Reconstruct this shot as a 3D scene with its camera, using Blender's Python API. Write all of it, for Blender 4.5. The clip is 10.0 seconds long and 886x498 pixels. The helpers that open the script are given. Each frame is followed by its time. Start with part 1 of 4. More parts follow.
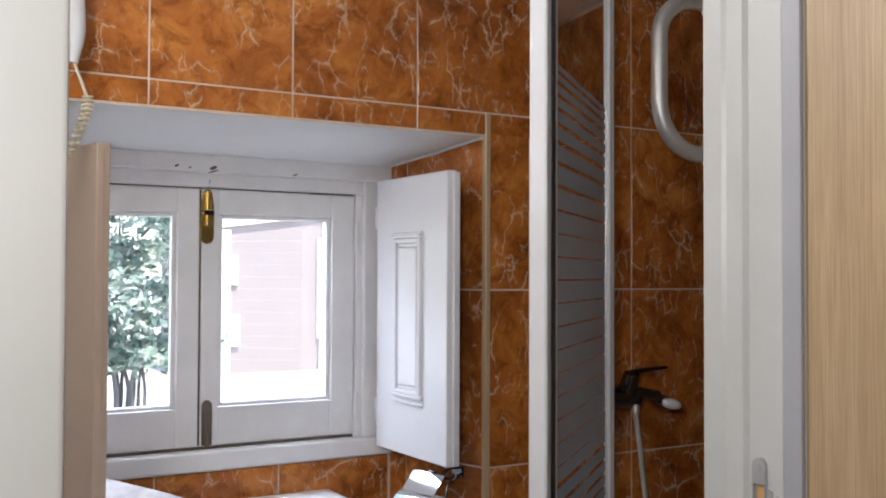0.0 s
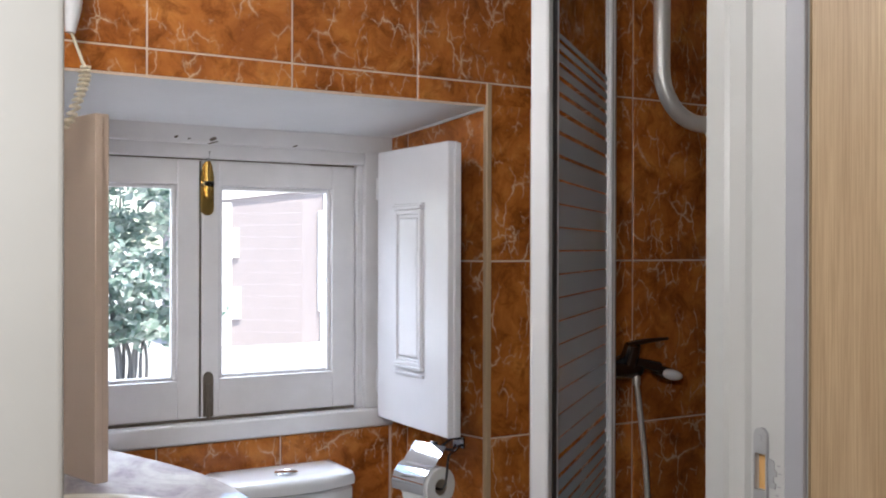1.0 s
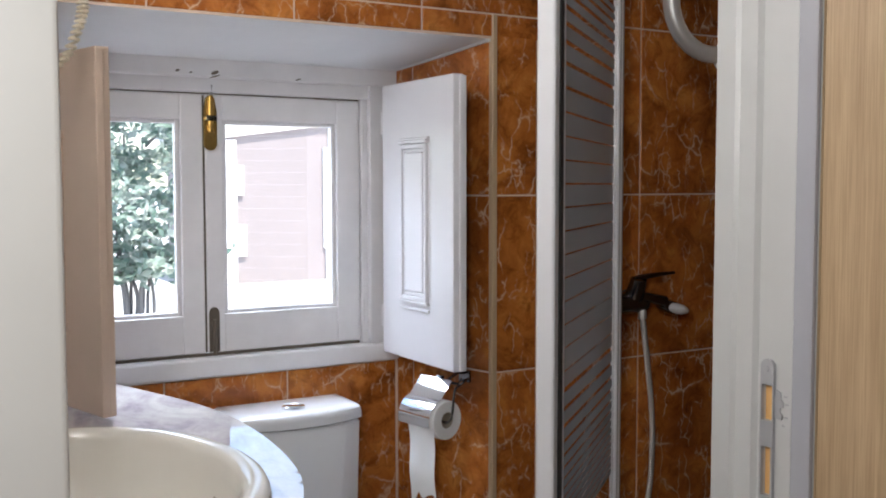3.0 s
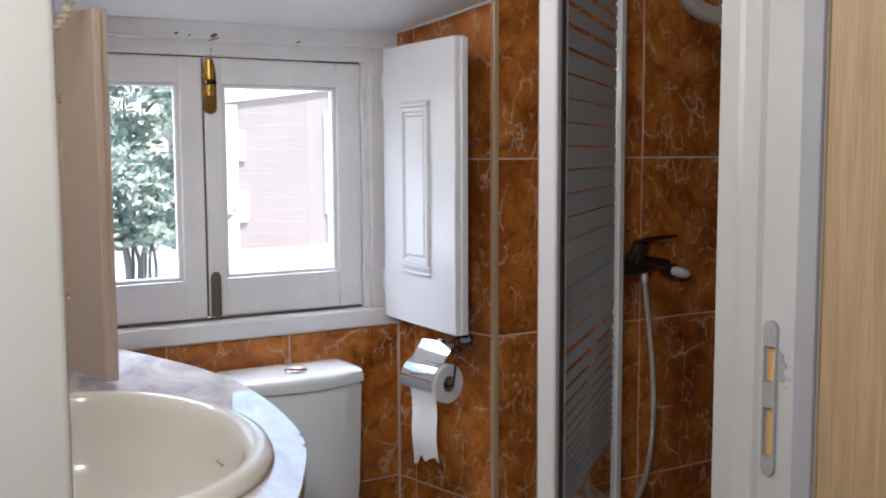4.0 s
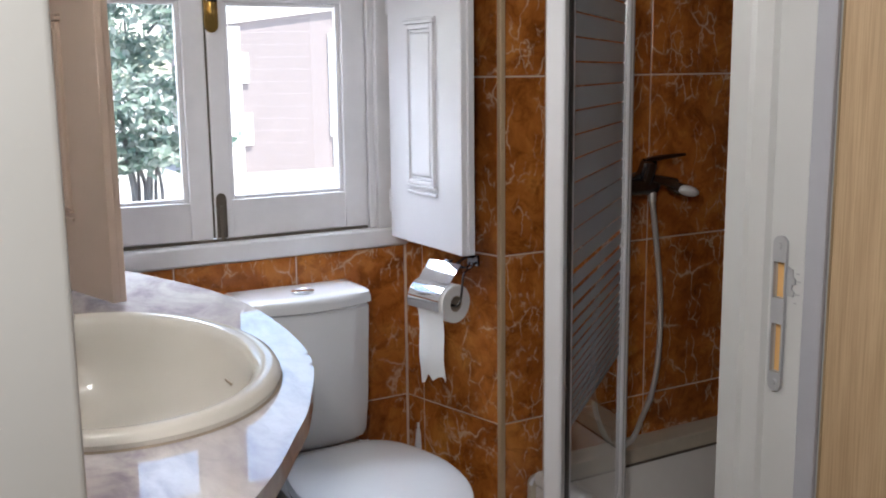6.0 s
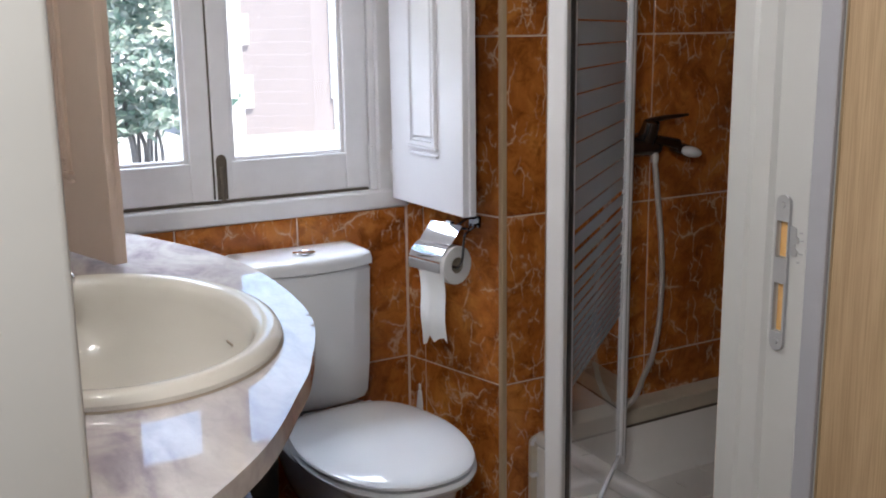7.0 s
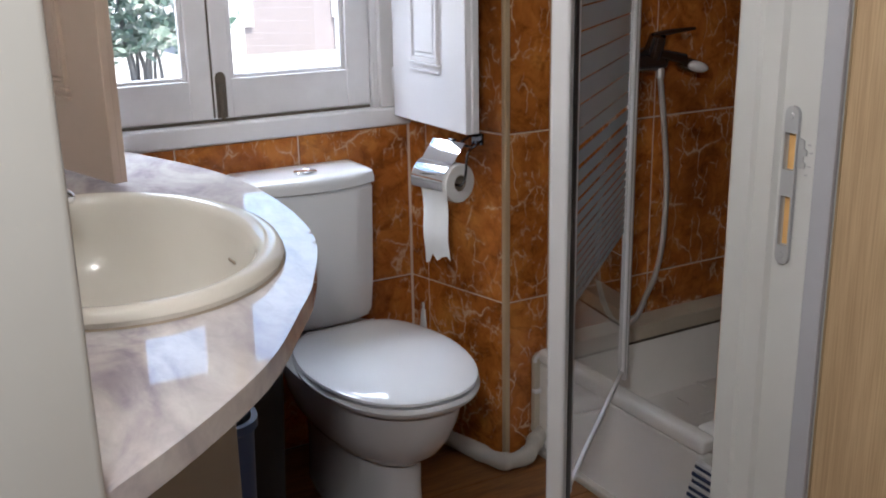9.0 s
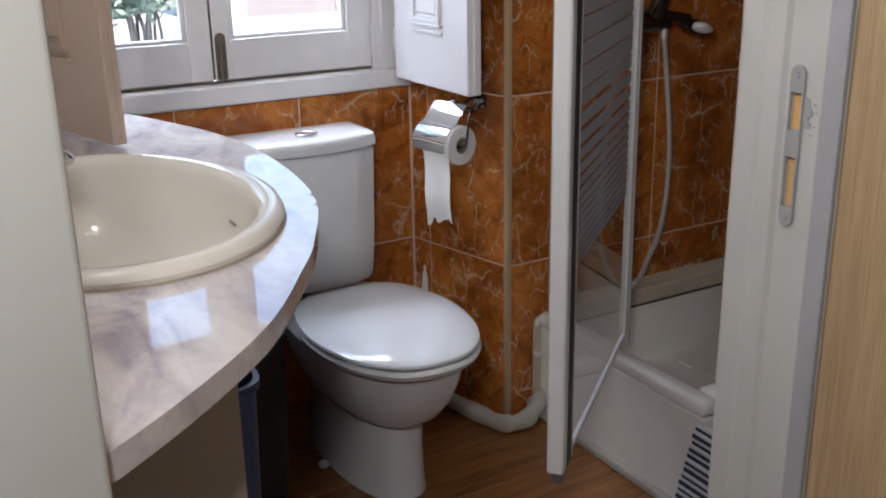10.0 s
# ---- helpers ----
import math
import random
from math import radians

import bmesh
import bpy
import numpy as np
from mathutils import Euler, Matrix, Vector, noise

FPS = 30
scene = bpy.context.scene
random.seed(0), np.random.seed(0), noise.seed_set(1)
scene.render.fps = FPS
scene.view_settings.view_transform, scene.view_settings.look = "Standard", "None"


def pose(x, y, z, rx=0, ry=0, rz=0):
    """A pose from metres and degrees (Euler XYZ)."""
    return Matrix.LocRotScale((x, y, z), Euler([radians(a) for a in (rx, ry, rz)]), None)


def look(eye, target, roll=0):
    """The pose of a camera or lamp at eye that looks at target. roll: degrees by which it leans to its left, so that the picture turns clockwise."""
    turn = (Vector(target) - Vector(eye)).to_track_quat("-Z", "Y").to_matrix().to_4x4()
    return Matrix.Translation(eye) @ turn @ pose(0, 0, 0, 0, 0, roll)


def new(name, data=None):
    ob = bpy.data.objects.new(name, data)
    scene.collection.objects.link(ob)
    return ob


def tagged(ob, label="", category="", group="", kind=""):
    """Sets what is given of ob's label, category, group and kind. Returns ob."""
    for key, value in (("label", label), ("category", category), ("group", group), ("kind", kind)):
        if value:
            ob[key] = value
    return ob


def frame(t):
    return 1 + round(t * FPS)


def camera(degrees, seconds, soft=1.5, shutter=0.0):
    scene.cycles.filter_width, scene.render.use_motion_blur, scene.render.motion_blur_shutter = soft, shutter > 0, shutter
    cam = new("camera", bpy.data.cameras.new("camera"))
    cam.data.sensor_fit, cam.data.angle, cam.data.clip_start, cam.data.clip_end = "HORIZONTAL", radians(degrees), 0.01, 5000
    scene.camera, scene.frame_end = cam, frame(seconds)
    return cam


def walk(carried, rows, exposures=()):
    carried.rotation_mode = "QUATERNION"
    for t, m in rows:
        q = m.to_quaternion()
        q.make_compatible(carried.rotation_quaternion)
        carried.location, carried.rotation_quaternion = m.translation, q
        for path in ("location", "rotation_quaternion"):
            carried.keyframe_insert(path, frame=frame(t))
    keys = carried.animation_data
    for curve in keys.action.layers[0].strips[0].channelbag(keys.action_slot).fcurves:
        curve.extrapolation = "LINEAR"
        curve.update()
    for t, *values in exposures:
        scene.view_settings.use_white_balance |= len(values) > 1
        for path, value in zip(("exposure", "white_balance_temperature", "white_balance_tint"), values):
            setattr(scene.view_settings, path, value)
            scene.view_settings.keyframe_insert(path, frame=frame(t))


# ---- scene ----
cam = camera(47.54, 10.0, soft=1.9)
ROWS = [
    (0.0, 0.0000, 0.0000, 1.3837, 91.476, -0.225, -30.777),
    (0.5, 0.0020, 0.0032, 1.3821, 90.728, -0.168, -30.763),
    (1.0, 0.0039, 0.0064, 1.3805, 89.916, -0.139, -30.722),
    (1.5, 0.0059, 0.0095, 1.3788, 89.076, -0.089, -30.630),
    (2.0, 0.0078, 0.0126, 1.3770, 88.192, -0.012, -30.528),
    (2.5, 0.0097, 0.0156, 1.3752, 87.290, 0.039, -30.452),
    (4.0, 0.0153, 0.0243, 1.3692, 84.372, 0.253, -30.322),
    (4.5, 0.0171, 0.0271, 1.3670, 83.304, 0.379, -30.228),
    (5.0, 0.0189, 0.0299, 1.3648, 82.054, 0.436, -30.083),
    (5.5, 0.0207, 0.0326, 1.3626, 81.023, 0.555, -30.021),
    (7.0, 0.0260, 0.0404, 1.3553, 77.880, 0.747, -29.930),
    (7.5, 0.0277, 0.0429, 1.3528, 76.820, 0.836, -29.888),
    (8.0, 0.0294, 0.0454, 1.3502, 75.534, 0.893, -29.848),
    (8.5, 0.0311, 0.0478, 1.3475, 74.489, 0.959, -29.833),
    (9.0, 0.0328, 0.0501, 1.3447, 73.394, 1.052, -29.814),
    (9.5, 0.0344, 0.0524, 1.3419, 72.411, 1.122, -29.783),
    (10.0, 0.0361, 0.0547, 1.3390, 71.365, 1.044, -29.699),
]
walk(cam, [(t, pose(x, y, z, rx, ry, rz)) for t, x, y, z, rx, ry, rz in ROWS],
     exposures=[(0.0, 2.0), (10.0, 2.0)])

# ---- light ----
SUN_HIGH, SUN_TURN = radians(66), radians(155)
world = bpy.data.worlds.new("sky")
scene.world = world
world.use_nodes = True
wn = world.node_tree.nodes
sky = wn.new("ShaderNodeTexSky")
sky.sky_type, sky.sun_disc = "NISHITA", False
sky.sun_elevation, sky.sun_rotation = SUN_HIGH, SUN_TURN
wn["Background"].inputs["Strength"].default_value = 0.15
world.node_tree.links.new(sky.outputs[0], wn["Background"].inputs["Color"])
sun = new("sun", bpy.data.lights.new("sun", "SUN"))
sun.data.energy, sun.data.angle, sun.data.color = 3.0, radians(0.5), (1.0, 0.95, 0.88)
sun_from = Vector((math.sin(SUN_TURN) * math.cos(SUN_HIGH), math.cos(SUN_TURN) * math.cos(SUN_HIGH), math.sin(SUN_HIGH)))
sun.matrix_world = look(sun_from * 30, (0, 0, 0))
# Light above the camera, placed from the counter's shadow; its pendant is added
camera_lamp = new("light_above_camera", bpy.data.lights.new("light_above_camera", "POINT"))
camera_lamp.data.energy, camera_lamp.data.shadow_soft_size, camera_lamp.data.color = 8.0, 0.06, (1.0, 0.99, 0.975)
camera_lamp.location = (-0.06, 0.13, 1.65)
basin_lamp = new("basin_bulb_light", bpy.data.lights.new("basin_bulb_light", "POINT"))
basin_lamp.data.energy, basin_lamp.data.shadow_soft_size, basin_lamp.data.color = 2.6, 0.07, (1.0, 0.98, 0.94)
basin_lamp.location = (0.06, 1.33, 2.03)
window_light = new("window_sky_light", bpy.data.lights.new("window_sky_light", "AREA"))
window_light.data.shape, window_light.data.size, window_light.data.size_y = "RECTANGLE", 1.1, 0.6
window_light.data.energy, window_light.data.color = 12.5, (0.74, 0.84, 1.0)
window_light.matrix_world = look((0.80, 3.00, 2.02), (0.80, 2.45, 1.20))


# ---- materials ----
def material(name, rough=0.5, metal=0.0, color=(0.5, 0.5, 0.5)):
    m = bpy.data.materials.new(name)
    m.use_nodes = True
    n, l = m.node_tree.nodes, m.node_tree.links
    b = n["Principled BSDF"]
    b.inputs["Roughness"].default_value, b.inputs["Metallic"].default_value = rough, metal
    b.inputs["Base Color"].default_value = (*color, 1)
    return m, n, l, b


def coords(n, l, scale=(1, 1, 1), shift=True, name="Object"):
    """Object coordinates, moved by a chance amount for each object."""
    tc = n.new("ShaderNodeTexCoord")
    mp = n.new("ShaderNodeMapping")
    mp.inputs["Scale"].default_value = scale
    l.new(tc.outputs[name], mp.inputs["Vector"])
    if shift:
        info = n.new("ShaderNodeObjectInfo")
        mul = n.new("ShaderNodeVectorMath")
        mul.operation = "SCALE"
        mul.inputs[0].default_value = (37.0, 53.0, 71.0)
        l.new(info.outputs["Random"], mul.inputs["Scale"])
        l.new(mul.outputs[0], mp.inputs["Location"])
    return mp.outputs[0]


def noise_tex(n, l, vec, scale, detail=4.0, rough=0.55, distort=0.0):
    t = n.new("ShaderNodeTexNoise")
    t.inputs["Scale"].default_value, t.inputs["Detail"].default_value = scale, detail
    t.inputs["Roughness"].default_value, t.inputs["Distortion"].default_value = rough, distort
    l.new(vec, t.inputs["Vector"])
    return t.outputs["Fac"]


def ramp(n, l, fac, stops):
    r = n.new("ShaderNodeValToRGB")
    while len(r.color_ramp.elements) < len(stops):
        r.color_ramp.elements.new(0.5)
    for e, (p, c) in zip(r.color_ramp.elements, stops):
        e.position, e.color = p, (*c, 1) if len(c) == 3 else c
    l.new(fac, r.inputs["Fac"])
    return r.outputs["Color"]


def mixed(n, l, fac, a, b, kind="MIX"):
    m = n.new("ShaderNodeMix")
    m.data_type, m.blend_type = "RGBA", kind
    for sock, v in ((m.inputs["Factor"], fac), (m.inputs["A"], a), (m.inputs["B"], b)):
        if isinstance(v, (int, float)):
            sock.default_value = v
        elif isinstance(v, tuple):
            sock.default_value = (*v, 1)
        else:
            l.new(v, sock)
    return m.outputs["Result"]


def bump(n, l, b, height, strength, distance=0.002):
    bp = n.new("ShaderNodeBump")
    bp.inputs["Strength"].default_value, bp.inputs["Distance"].default_value = strength, distance
    l.new(height, bp.inputs["Height"])
    l.new(bp.outputs[0], b.inputs["Normal"])


def paint(name, color, rough=0.4, dirt=0.12, grain=60.0, bumps=0.08, metal=0.0, stain=(0.45, 0.38, 0.3)):
    m, n, l, b = material(name, rough, metal)
    v = coords(n, l, shift=False)
    big = noise_tex(n, l, v, 3.0, 5.0, 0.65)
    fine = noise_tex(n, l, v, grain, 3.0)
    tone = ramp(n, l, big, [(0.3, tuple(c * (1 - dirt) for c in color)), (0.7, color)])
    spots = ramp(n, l, noise_tex(n, l, v, 14.0, 8.0, 0.75), [(0.66, (0, 0, 0)), (0.8, (dirt, dirt, dirt))])
    l.new(mixed(n, l, spots, tone, tuple(c * s for c, s in zip(color, stain))), b.inputs["Base Color"])
    bump(n, l, b, fine, bumps)
    return m


def tile_material():
    m, n, l, b = material("marbled_brown_glaze", 0.2)
    v = coords(n, l)
    clouds = noise_tex(n, l, v, 6.0, 7.0, 0.66, 0.5)
    base = ramp(n, l, clouds, [(0.28, (0.20, 0.058, 0.013)), (0.42, (0.36, 0.108, 0.021)), (0.55, (0.51, 0.168, 0.032)),
                               (0.68, (0.64, 0.25, 0.054)), (0.82, (0.70, 0.36, 0.12))])
    dark = ramp(n, l, noise_tex(n, l, v, 16.0, 8.0, 0.72, 0.8), [(0.36, (0.40, 0.32, 0.27)), (0.52, (1, 1, 1))])
    base = mixed(n, l, 0.75, base, dark, "MULTIPLY")

    def veins(scale, wide, turn, stretch, wobble):
        """Thin broken lines: edges of long slanting cells, slightly jagged."""
        warp = n.new("ShaderNodeTexNoise")
        warp.inputs["Scale"].default_value, warp.inputs["Detail"].default_value = scale * 3.2, 4.0
        l.new(v, warp.inputs["Vector"])
        add = n.new("ShaderNodeMix")
        add.data_type, add.blend_type = "RGBA", "LINEAR_LIGHT"
        add.inputs["Factor"].default_value = wobble
        l.new(v, add.inputs["A"])
        l.new(warp.outputs["Color"], add.inputs["B"])
        mp = n.new("ShaderNodeMapping")
        mp.inputs["Rotation"].default_value = (0.0, turn, turn)
        mp.inputs["Scale"].default_value = stretch
        l.new(add.outputs["Result"], mp.inputs["Vector"])
        vo = n.new("ShaderNodeTexVoronoi")
        vo.feature = "DISTANCE_TO_EDGE"
        vo.inputs["Scale"].default_value = scale
        l.new(mp.outputs[0], vo.inputs["Vector"])
        return ramp(n, l, vo.outputs["Distance"], [(0.0, (1, 1, 1)), (wide * 0.35, (0.65, 0.65, 0.65)), (wide, (0.10, 0.10, 0.10)), (wide * 2.2, (0, 0, 0))])
    here = ramp(n, l, noise_tex(n, l, v, 8.0, 3.0, 0.6), [(0.48, (0, 0, 0)), (0.60, (0.9, 0.9, 0.9))])
    here2 = ramp(n, l, noise_tex(n, l, v, 13.0, 3.0, 0.6, 0.5), [(0.50, (0, 0, 0)), (0.62, (0.8, 0.8, 0.8))])
    pale = (0.74, 0.54, 0.36)
    base = mixed(n, l, mixed(n, l, 1.0, veins(7.5, 0.022, 0.75, (1.7, 1.0, 0.7), 0.020), here, "MULTIPLY"), base, pale)
    base = mixed(n, l, mixed(n, l, 1.0, veins(19.0, 0.045, -0.6, (1.5, 1.0, 0.8), 0.012), here2, "MULTIPLY"), base, pale)
    fleck = ramp(n, l, noise_tex(n, l, v, 38.0, 6.0, 0.72, 1.5), [(0.58, (0, 0, 0)), (0.70, (0.5, 0.5, 0.5))])
    base = mixed(n, l, mixed(n, l, 1.0, fleck, here2, "MULTIPLY"), base, (0.64, 0.42, 0.24))
    l.new(base, b.inputs["Base Color"])
    bump(n, l, b, noise_tex(n, l, v, 9.0, 2.0), 0.06, 0.004)
    return m


def marble_material():
    m, n, l, b = material("grey_white_marble", 0.035)
    b.inputs["IOR"].default_value = 2.05
    v = coords(n, l, (1.6, 0.8, 1.0), shift=False)
    clouds = noise_tex(n, l, v, 4.6, 5.0, 0.55, 1.0)
    base = ramp(n, l, clouds, [(0.32, (0.36, 0.33, 0.39)), (0.45, (0.58, 0.54, 0.56)), (0.58, (0.72, 0.69, 0.69))])
    fine = ramp(n, l, noise_tex(n, l, v, 22.0, 6.0, 0.7, 0.6), [(0.38, (0.74, 0.73, 0.76)), (0.58, (1, 1, 1))])
    l.new(mixed(n, l, 0.45, base, fine, "MULTIPLY"), b.inputs["Base Color"])
    bump(n, l, b, noise_tex(n, l, v, 5.0, 2.0), 0.02, 0.003)
    return m


def wood_material(name, dark, light, stretch, rough, shift=True):
    m, n, l, b = material(name, rough)
    v = coords(n, l, stretch, shift)
    grain = noise_tex(n, l, v, 9.0, 6.0, 0.62, 0.3)
    fine = noise_tex(n, l, v, 42.0, 3.0, 0.6)
    base = ramp(n, l, grain, [(0.3, dark), (0.7, light)])
    lines = ramp(n, l, fine, [(0.38, (0.72, 0.68, 0.62)), (0.56, (1, 1, 1))])
    l.new(mixed(n, l, 0.65, base, lines, "MULTIPLY"), b.inputs["Base Color"])
    bump(n, l, b, fine, 0.08, 0.001)
    return m


def glass_material():
    m, n, l, b = material("clear_glass", 0.0, 0.0, (0.97, 0.98, 0.98))
    b.inputs["Transmission Weight"].default_value = 1.0
    b.inputs["IOR"].default_value = 1.45
    return m


def frosted_material():
    m, n, l, b = material("sandblasted_print", 0.6, 0.0, (0.42, 0.46, 0.49))
    b.inputs["Alpha"].default_value = 0.42
    return m


def leaf_material():
    m, n, l, b = material("leaf_green", 0.55)
    info = n.new("ShaderNodeNewGeometry")
    l.new(ramp(n, l, info.outputs["Random Per Island"], [(0.0, (0.10, 0.17, 0.13)), (0.45, (0.26, 0.33, 0.28)), (1.0, (0.46, 0.50, 0.45))]), b.inputs["Base Color"])
    thin = n.new("ShaderNodeBsdfTranslucent")
    l.new(b.inputs["Base Color"].links[0].from_socket, thin.inputs["Color"])
    blend = n.new("ShaderNodeMixShader")
    blend.inputs["Fac"].default_value = 0.45
    l.new(b.outputs[0], blend.inputs[1])
    l.new(thin.outputs[0], blend.inputs[2])
    l.new(blend.outputs[0], n["Material Output"].inputs["Surface"])
    return m


TILE = tile_material()
GROUT = paint("pale_grout", (0.74, 0.58, 0.46), 0.85, 0.15, 90.0, 0.2)
TRIM = paint("beige_trim_plastic", (0.50, 0.36, 0.22), 0.4, 0.15)
WHITE = paint("white_gloss_paint", (0.78, 0.77, 0.80), 0.28, 0.06, 30.0, 0.06)
OLDWHITE = paint("worn_white_gloss_paint", (0.86, 0.85, 0.87), 0.32, 0.18, 24.0, 0.12)
PLASTER = paint("white_plaster", (0.84, 0.85, 0.87), 0.8, 0.08, 40.0, 0.15)
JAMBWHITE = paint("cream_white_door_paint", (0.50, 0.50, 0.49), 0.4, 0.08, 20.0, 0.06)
JAMBGREY = paint("lilac_grey_strip", (0.36, 0.36, 0.39), 0.45, 0.1, 20.0, 0.05)
# Tone of the out-of-view hall, dark so that less light bounces
HALLDARK = paint("bounce_cutting_greige", (0.27, 0.26, 0.25), 0.8, 0.08, 40.0, 0.15)
SHOWERGREY = paint("reflection_blue_grey", (0.56, 0.59, 0.65), 0.5, 0.08, 40.0, 0.1)
# Beige takes in the shade on the left leaf's unlit face
SHUTBACK = paint("beige_shutter_shade", (0.60, 0.46, 0.36), 0.45, 0.1, 30.0, 0.05)
PORCELAIN = paint("white_porcelain", (0.76, 0.77, 0.80), 0.04, 0.03, 4.0, 0.0)
IVORY = paint("ivory_porcelain", (0.70, 0.665, 0.60), 0.05, 0.03, 4.0, 0.0)
ACRYLIC = paint("white_acrylic", (0.82, 0.80, 0.78), 0.2, 0.08, 8.0, 0.03)
CREAMSTONE = paint("cream_stone_ledge", (0.58, 0.52, 0.42), 0.45, 0.2, 30.0, 0.1)
PIPE = paint("pale_grey_painted_pipe", (0.54, 0.51, 0.47), 0.6, 0.3, 30.0, 0.3)
ALU = paint("white_lacquered_aluminium", (0.76, 0.76, 0.78), 0.25, 0.04, 10.0, 0.02)
STEEL = paint("brushed_steel", (0.60, 0.59, 0.57), 0.42, 0.12, 90.0, 0.05, 0.75)
CHROME = paint("chrome", (0.75, 0.75, 0.76), 0.06, 0.02, 4.0, 0.0, 1.0)
DARKCHROME = paint("dull_chrome", (0.16, 0.155, 0.155), 0.12, 0.1, 8.0, 0.0, 1.0)
BRASS = paint("worn_brass", (0.62, 0.40, 0.12), 0.25, 0.4, 60.0, 0.1, 1.0)
IRON = paint("old_painted_iron", (0.16, 0.13, 0.10), 0.55, 0.5, 60.0, 0.3)
ZINC = paint("zinc_plate", (0.40, 0.40, 0.41), 0.55, 0.35, 50.0, 0.15, 0.15)
RAWWOOD = paint("raw_pine", (0.72, 0.42, 0.16), 0.8, 0.2, 50.0, 0.2)
RUBBER = paint("black_rubber", (0.015, 0.015, 0.015), 0.5, 0.1)
PAPER = paint("white_tissue_paper", (0.82, 0.81, 0.80), 0.95, 0.04, 120.0, 0.25)
CARD = paint("grey_card_tube", (0.40, 0.33, 0.26), 0.9, 0.1)
BLUE = paint("blue_plastic", (0.06, 0.11, 0.26), 0.35, 0.1)
GREYPLASTIC = paint("grey_plastic", (0.13, 0.13, 0.14), 0.45, 0.15)
DARKPLASTIC = paint("dark_grey_plastic", (0.035, 0.035, 0.04), 0.5, 0.2)
CREAMPLASTIC = paint("cream_plastic", (0.66, 0.58, 0.44), 0.4, 0.1)
NAVY = paint("navy_cloth", (0.03, 0.045, 0.10), 0.95, 0.1, 200.0, 0.5)
LINEN = paint("pale_cloth", (0.62, 0.62, 0.64), 0.95, 0.1, 200.0, 0.5)
MARBLE = marble_material()
OAK = wood_material("pale_oak_laminate", (0.37, 0.252, 0.145), (0.48, 0.345, 0.208), (11.0, 11.0, 0.22), 0.45, False)
RAWOAK = wood_material("oak_edge_band", (0.30, 0.20, 0.11), (0.39, 0.275, 0.16), (11.0, 11.0, 0.22), 0.5, False)
PLANK = wood_material("brown_laminate_plank", (0.15, 0.060, 0.020), (0.33, 0.145, 0.050), (0.5, 4.0, 4.0), 0.28)
GLASS = glass_material()
FROST = frosted_material()
LEAF = leaf_material()
BARK = paint("grey_bark", (0.20, 0.19, 0.19), 0.9, 0.4, 30.0, 0.6)
STUCCO = paint("pink_stucco", (0.282, 0.243, 0.239), 0.9, 0.08, 60.0, 0.3)
QUOIN = paint("white_quoin_stone", (0.78, 0.76, 0.74), 0.8, 0.08)
GROUND = paint("pale_paving", (0.54, 0.525, 0.50), 0.95, 0.25, 5.0, 0.3)


# ---- builders: all sizes are given in the world and moved to the parent's own place ----
def world_spot(ob):
    p = Vector((0, 0, 0))
    while ob is not None:
        p += ob.location
        ob = ob.parent
    return p


def thing(name, spot, label, category, group="", kind=""):
    ob = new(name)
    ob.location = spot
    ob.empty_display_size = 0.05
    return tagged(ob, label, category, group, kind)


def part(name, bm, mat, parent=None, label="", smooth=False, centre=False):
    me = bpy.data.meshes.new(name)
    spot = world_spot(parent) if parent is not None else Vector((0, 0, 0))
    mid = Vector((0, 0, 0))
    if centre:
        for v in bm.verts:
            mid += v.co
        mid = mid / len(bm.verts) - spot
    bmesh.ops.translate(bm, verts=bm.verts, vec=-(spot + mid))
    bmesh.ops.recalc_face_normals(bm, faces=bm.faces)
    for f in bm.faces:
        f.smooth = smooth
    bm.to_mesh(me)
    bm.free()
    me.materials.append(mat)
    ob = new(name, me)
    ob.location = mid
    if parent is not None:
        ob.parent = parent
    if smooth:
        me.set_sharp_from_angle(angle=radians(38))
    return tagged(ob, label)


def box(x0, x1, y0, y1, z0, z1, bevel=0.0, segs=2, bm=None):
    bm = bm or bmesh.new()
    vs = [bm.verts.new((x, y, z)) for x in (x0, x1) for y in (y0, y1) for z in (z0, z1)]
    faces = [bm.faces.new([vs[i] for i in q]) for q in ((0, 1, 3, 2), (4, 6, 7, 5), (0, 4, 5, 1), (2, 3, 7, 6), (0, 2, 6, 4), (1, 5, 7, 3))]
    if bevel:
        edges = list({e for f in faces for e in f.edges})
        bmesh.ops.bevel(bm, geom=edges, offset=bevel, segments=segs, affect="EDGES", profile=0.5)
    return bm


def along(a, b, thick, z0, z1, side=1, bevel=0.0, bm=None):
    """An upright slab from plan point a to b, its thickness on the left side of a->b (side=1) or on the right (-1)."""
    d = Vector((b[0] - a[0], b[1] - a[1])).normalized()
    o = Vector((-d.y, d.x)) * thick * side
    ring = [a, b, (b[0] + o.x, b[1] + o.y), (a[0] + o.x, a[1] + o.y)]
    return prism(ring, z0, z1, bevel, bm)


def prism(ring, z0, z1, bevel=0.0, bm=None, segs=2):
    bm = bm or bmesh.new()
    lo = [bm.verts.new((x, y, z0)) for x, y in ring]
    hi = [bm.verts.new((x, y, z1)) for x, y in ring]
    k = len(ring)
    faces = [bm.faces.new(lo[::-1]), bm.faces.new(hi)]
    faces += [bm.faces.new((lo[i], lo[(i + 1) % k], hi[(i + 1) % k], hi[i])) for i in range(k)]
    if bevel:
        edges = list({e for f in faces[:2] for e in f.edges}) if k > 8 else list({e for f in faces for e in f.edges})
        bmesh.ops.bevel(bm, geom=edges, offset=bevel, segments=segs, affect="EDGES", profile=0.5)
    return bm


